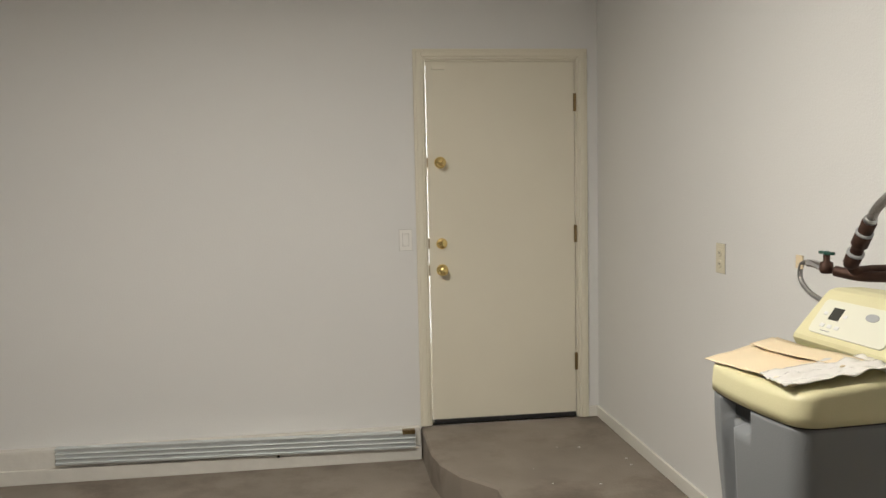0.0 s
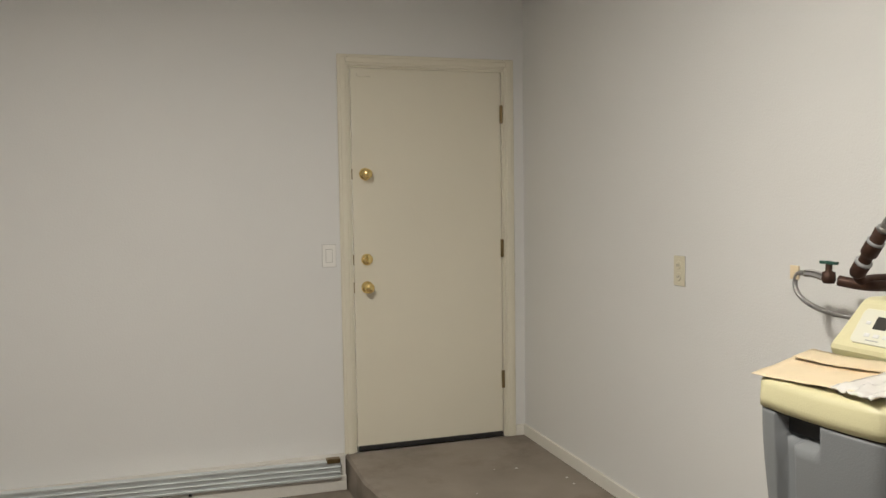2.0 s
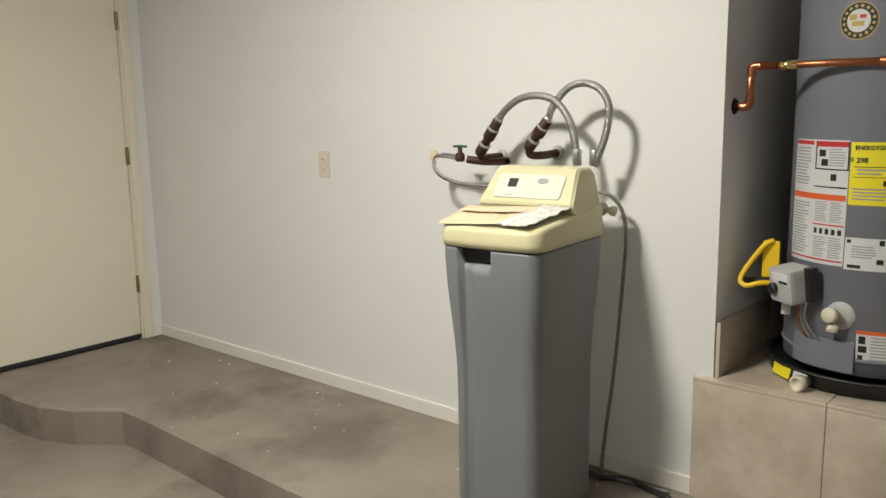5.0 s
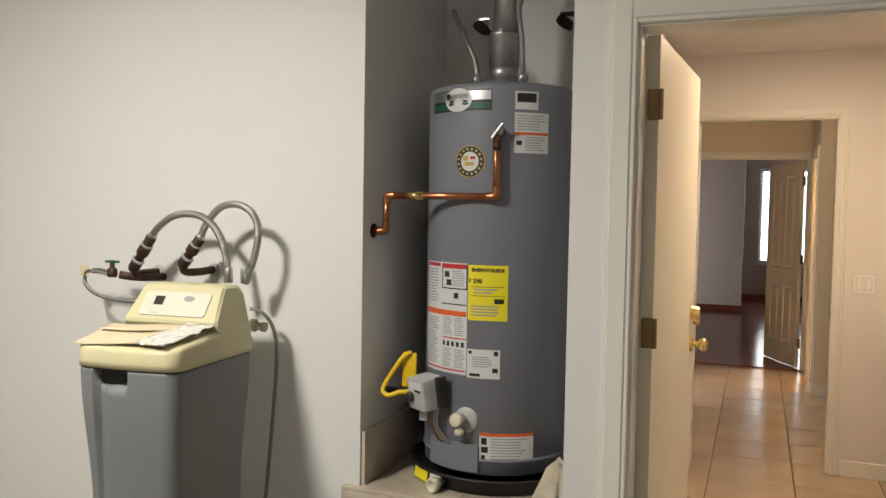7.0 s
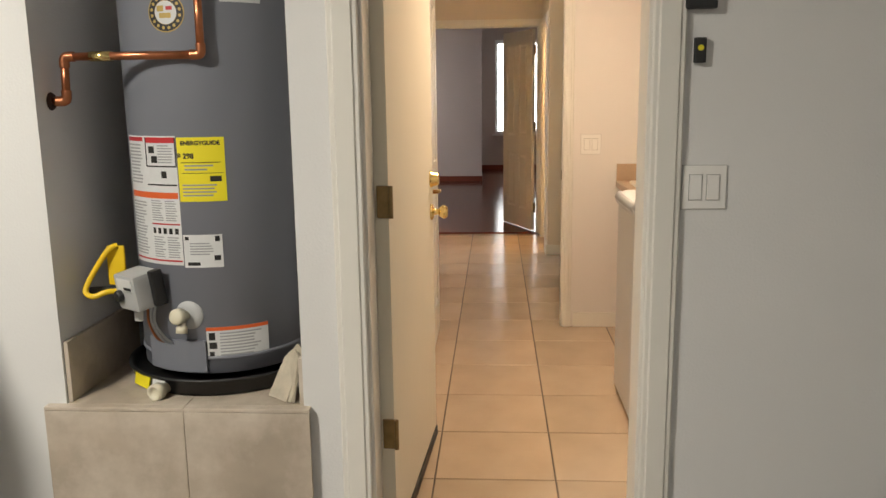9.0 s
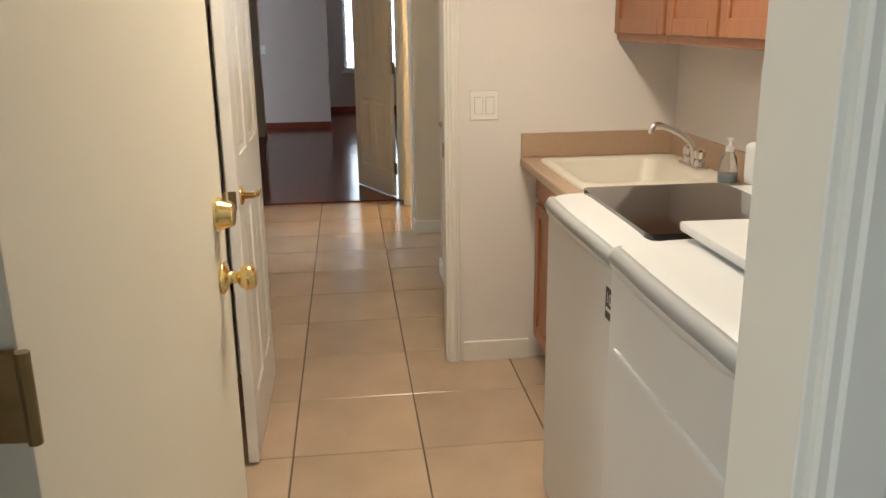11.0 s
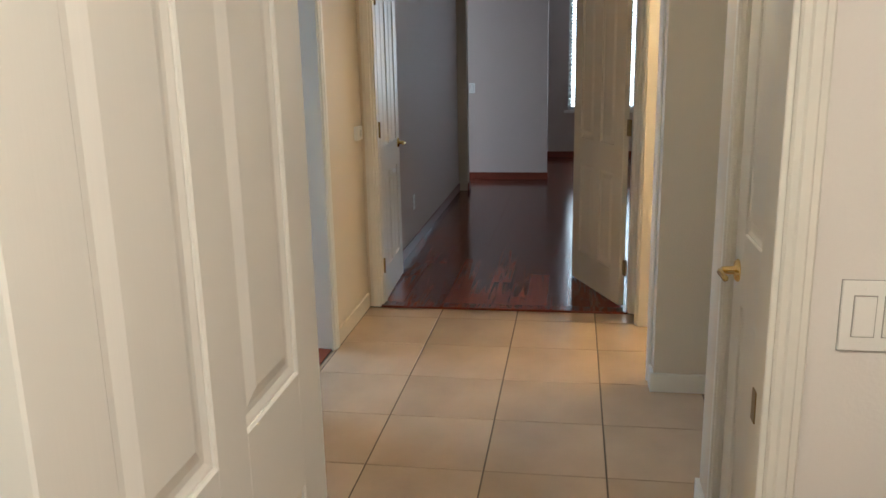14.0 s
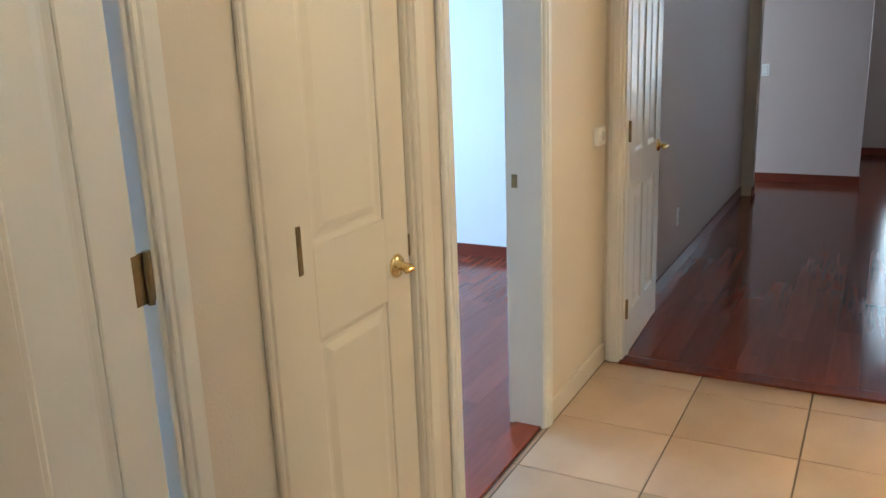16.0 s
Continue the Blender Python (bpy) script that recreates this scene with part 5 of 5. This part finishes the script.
def washer(x0, x1, name, label, lid_glass, yf=-0.612, H=0.95):
    e = thing(name, label, name.replace("_", " "))
    yb = -1.30
    xc, w = (x0 + x1) / 2, x1 - x0
    b = loft([rounded(xc, (yf + yb) / 2, w, yf - yb, 0.022, z) for z in (0.03, H)])
    part("cabinet", b, WASHER, e, "white enamelled cabinet", False)
    part("plinth", box((x0 + 0.02, yb + 0.02, 0.0), (x1 - 0.02, yf - 0.015, 0.03), 0), BLACK, e)
    prof = [(yf + 0.000, H - 0.03), (yf + 0.018, H - 0.018), (yf + 0.022, H + 0.004), (yf + 0.010, H + 0.026), (yf - 0.03, H + 0.036), (yf - 0.16, H + 0.040), (yb + 0.13, H + 0.044), (yb, H + 0.044), (yb, H - 0.03)]
    b = bmesh.new()
    cols = []
    n = 25
    for i in range(n):
        u = i / (n - 1)
        x = x0 - 0.004 + (w + 0.008) * u
        edge = (abs(2 * u - 1)) ** 6
        bow = 0.012 * (1 - (2 * u - 1) ** 2) - 0.035 * (abs(2 * u - 1)) ** 10
        cols.append([b.verts.new((x, y + (bow if k < 5 else 0), z - 0.028 * edge * (z > H))) for k, (y, z) in enumerate(prof)])
    for p, q in zip(cols, cols[1:]):
        for k in range(len(prof)):
            b.faces.new((p[k], p[(k + 1) % len(prof)], q[(k + 1) % len(prof)], q[k]))
    b.faces.new(cols[0])
    b.faces.new(cols[-1])
    part("top", b, WASHER, e, "rounded white top", True)
    b = bmesh.new()
    strip = []
    for i in range(n):
        u = 0.02 + 0.96 * i / (n - 1)
        x = x0 - 0.004 + (w + 0.008) * u
        edge = 0.028 * (abs(2 * u - 1)) ** 6
        bow = 0.012 * (1 - (2 * u - 1) ** 2) - 0.035 * (abs(2 * u - 1)) ** 10
        strip.append([b.verts.new((x, yf + y + bow, H + z - edge)) for y, z in ((0.019, 0.004), (0.0248, 0.005), (0.0125, 0.0285), (0.002, 0.0325), (0.002, 0.026))])
    for p, q in zip(strip, strip[1:]):
        for k in range(4):
            b.faces.new((p[k], p[k + 1], q[k + 1], q[k]))
    part("trim_band", b, BANDG, e, "grey sloping band along the top's front", True)
    if lid_glass:
        b = loft([rounded(xc, -0.905, w - 0.12, 0.42, 0.03, z) for z in (H + 0.020, H + 0.047)])
        part("lid", b, GLASSD, e, "dark glass lid")
        part("badge", box((x0 + 0.035, yf - 0.001, 0.80), (x0 + 0.085, yf + 0.002, 0.875), 0.001), BLACK, e, "small black badge on front")
        cu = bpy.data.curves.new("digits", "FONT")
        cu.body, cu.size, cu.align_x = "10", 0.038, "CENTER"
        ob = new("digits", cu)
        me = bpy.data.meshes.new_from_object(ob)
        bpy.data.objects.remove(ob)
        me.materials.append(WHITEL)
        o = new("digits", me)
        o.parent = e
        o.matrix_basis = pose(x0 + 0.060, yf + 0.0025, 0.838, 90, 0, 180)
        part("badge_mark", box((x0 + 0.042, yf + 0.001, 0.820), (x0 + 0.078, yf + 0.0028, 0.828), 0.0005), WHITEL, e)
    else:
        part("lid", box((x0 + 0.05, -1.10, H + 0.050), (x1 - 0.05, -0.70, H + 0.070), 0.008), WASHER, e)
        part("door_outline", box((x0 + 0.06, yf - 0.002, 0.25), (x1 - 0.06, yf + 0.006, 0.80), 0.006), WASHER, e)
    b = box((x0, yb - 0.02, H + 0.03), (x1, yb + 0.10, H + 0.155), 0.03, None, 4)
    con = part("control_panel", b, WASHER, e, "raised rear control panel", True)
    for k in range(3):
        part("dial", lathe([(0.025, 0), (0.023, 0.014), (0, 0.014)], 20, None, axis((x0 + 0.15 + 0.18 * k, yb + 0.10, H + 0.10), (0, 1, 0.1))), GREYTR, con)


washer(2.615, 3.275, "washing_machine", "white top-load washing machine with dark glass lid", True)
washer(1.91, 2.575, "dryer", "white clothes dryer beside the washing machine", False, -0.575, 0.995)

# ---- ceiling lights of hall, window, blinds ----
e = thing("ceiling_light", "frosted round ceiling light glowing in hall", "ceiling light", pose(5.35, 0.05, CH))
part("canopy", lathe([(0.07, -0.02), (0.075, 0.0)], 28), BRASS, e)
part("shade", lathe([(0, -0.055), (0.06, -0.05), (0.10, -0.036), (0.12, -0.018)], 32), FROST, e, "glowing frosted shade", True)
win = thing("window_1", "tall bright living room window with white blinds", "window")
win["kind"] = "structure"
for lo, hi in (((14.82, -2.2, 0.66), (14.90, -2.15, 2.35)), ((14.82, -0.08, 0.66), (14.90, -0.03, 2.35)), ((14.82, -2.15, 0.66), (14.90, -0.08, 0.71)), ((14.82, -2.15, 2.30), (14.90, -0.08, 2.35)), ((14.84, -1.14, 0.71), (14.88, -1.09, 2.30))):
    part("window_frame", box(lo, hi, 0.004), TRIM, win)
part("window_sill", box((14.74, -2.25, 0.625), (14.82, 0.02, 0.66), 0.006), TRIM, win)
e = thing("window_blind", "white horizontal slat blind, slats open", "blind")
part("head_rail", box((14.775, -2.19, 2.28), (14.815, -0.04, 2.33), 0.004), BLIND, e)
me = None
for k in range(36):
    z = 0.74 + 0.042 * k
    o = part("slat", box((-0.016, -1.075, -0.001), (0.016, 1.075, 0.001)), BLIND, e) if me is None else None
    if o:
        me = o.data
    else:
        o = new("slat", me)
        o.parent = e
    o.matrix_basis = pose(14.79, -1.115, z, 0, 22, 0)
part("bottom_rail", box((14.775, -2.19, 0.69), (14.81, -0.04, 0.71), 0.004), BLIND, e)
GLOW = mat("bright_daylight", (1.0, 0.97, 0.93), 1.0, bump=0, emit=4.6)
tagged(link("backdrop", box((18.0, -9, -0.3), (18.1, 7, 6)), GLOW), kind="structure")
tagged(link("backdrop_north", box((-3, 9.0, -0.3), (12, 9.1, 6)), GLOW), kind="structure")

# ---- floors, piece by piece ----
floor = setting("floor", (LX0 - 0.12, -2.0, -0.10), (HX1 + 0.05, HY1 + 0.03, -0.0035), GROUT)
TX, TY, X0, Y0, GAP = 0.441, 0.4555, 6.672, 0.196, 0.0058
shared = {}


def piece(name, x0, x1, y0, y1, top, thick, material, parent, bevel):
    key = (name, round(x1 - x0, 3), round(y1 - y0, 3))
    if key not in shared:
        b = box((-(x1 - x0) / 2, -(y1 - y0) / 2, -thick), ((x1 - x0) / 2, (y1 - y0) / 2, 0))
        if bevel:
            bmesh.ops.bevel(b, geom=[k for k in b.edges if all(v.co.z > -thick / 2 for v in k.verts)], offset=bevel, segments=1, affect="EDGES")
        me = bpy.data.meshes.new(name)
        b.to_mesh(me)
        b.free()
        me.materials.append(material)
        shared[key] = me
    o = new(name, shared[key])
    o.parent = parent
    o.matrix_basis = Matrix.Translation(((x0 + x1) / 2, (y0 + y1) / 2, top))
    return o


rng = random.Random(12)
for ax0, ax1, ay0, ay1 in ((LX0 - 0.11, X0 - 5 * TX - GAP / 2, LY0, LY1), (X0 - 5 * TX, HX1 - 0.025, -0.95, HY1 + 0.005), (6.70, HX1 - 0.02, -1.9, -0.95)):
    for i in range(-13, 5):
        for j in range(-6, 4):
            x0, x1 = max(ax0, X0 + i * TX + GAP / 2), min(ax1, X0 + (i + 1) * TX - GAP / 2)
            y0, y1 = max(ay0, Y0 + j * TY + GAP / 2), min(ay1, Y0 + (j + 1) * TY - GAP / 2)
            if x1 - x0 > 0.012 and y1 - y0 > 0.012:
                piece("tile", x0, x1, y0, y1, rng.uniform(-0.0004, 0.0004), 0.012, TILE, floor, 0.002)


def planks(parent, ax0, ax1, ay0, ay1, width, length, seed):
    r = random.Random(seed)
    y = ay0
    while y < ay1 - 0.01:
        x = ax0 - r.uniform(0, length * 0.9)
        while x < ax1:
            x0, x1 = max(ax0, x), min(ax1, x + length - 0.0008)
            if x1 - x0 > 0.02:
                piece("plank", round(x0, 2), round(x1, 2), y + 0.0004, min(ay1, y + width) - 0.0004, 0.004, 0.010, WOOD, parent, 0)
            x += length
        y += width


wood = setting("floor_living", (HX1 + 0.05, -4.0, -0.10), (14.95, 3.2, -0.002), WOODB)
planks(wood, HX1 + 0.06, 14.80, -0.86, 1.13, 0.127, 1.26, 5)
b = None
r = random.Random(7)
for k in range(25):
    for x in range(6):
        b = box((HX1 + 0.06 + x * 1.165, -4.0 + k * 0.125 + 0.0006, -0.004), (HX1 + 0.06 + (x + 1) * 1.165 - 0.001, -4.0 + (k + 1) * 0.125, 0.004), 0, b)
tagged(part("far_planks", b, WOOD, wood), kind="stuff")
bed = setting("floor_bedroom", (6.2, HY1 + 0.03, -0.10), (9.3, 4.7, -0.002), WOODB)
planks(bed, 6.24, 9.22, HY1 + 0.08, 3.1, 0.127, 0.95, 9)
setting("floor_bedroom_far", (4.4, 3.1, -0.1), (9.2, 4.7, 0.003), WOOD)
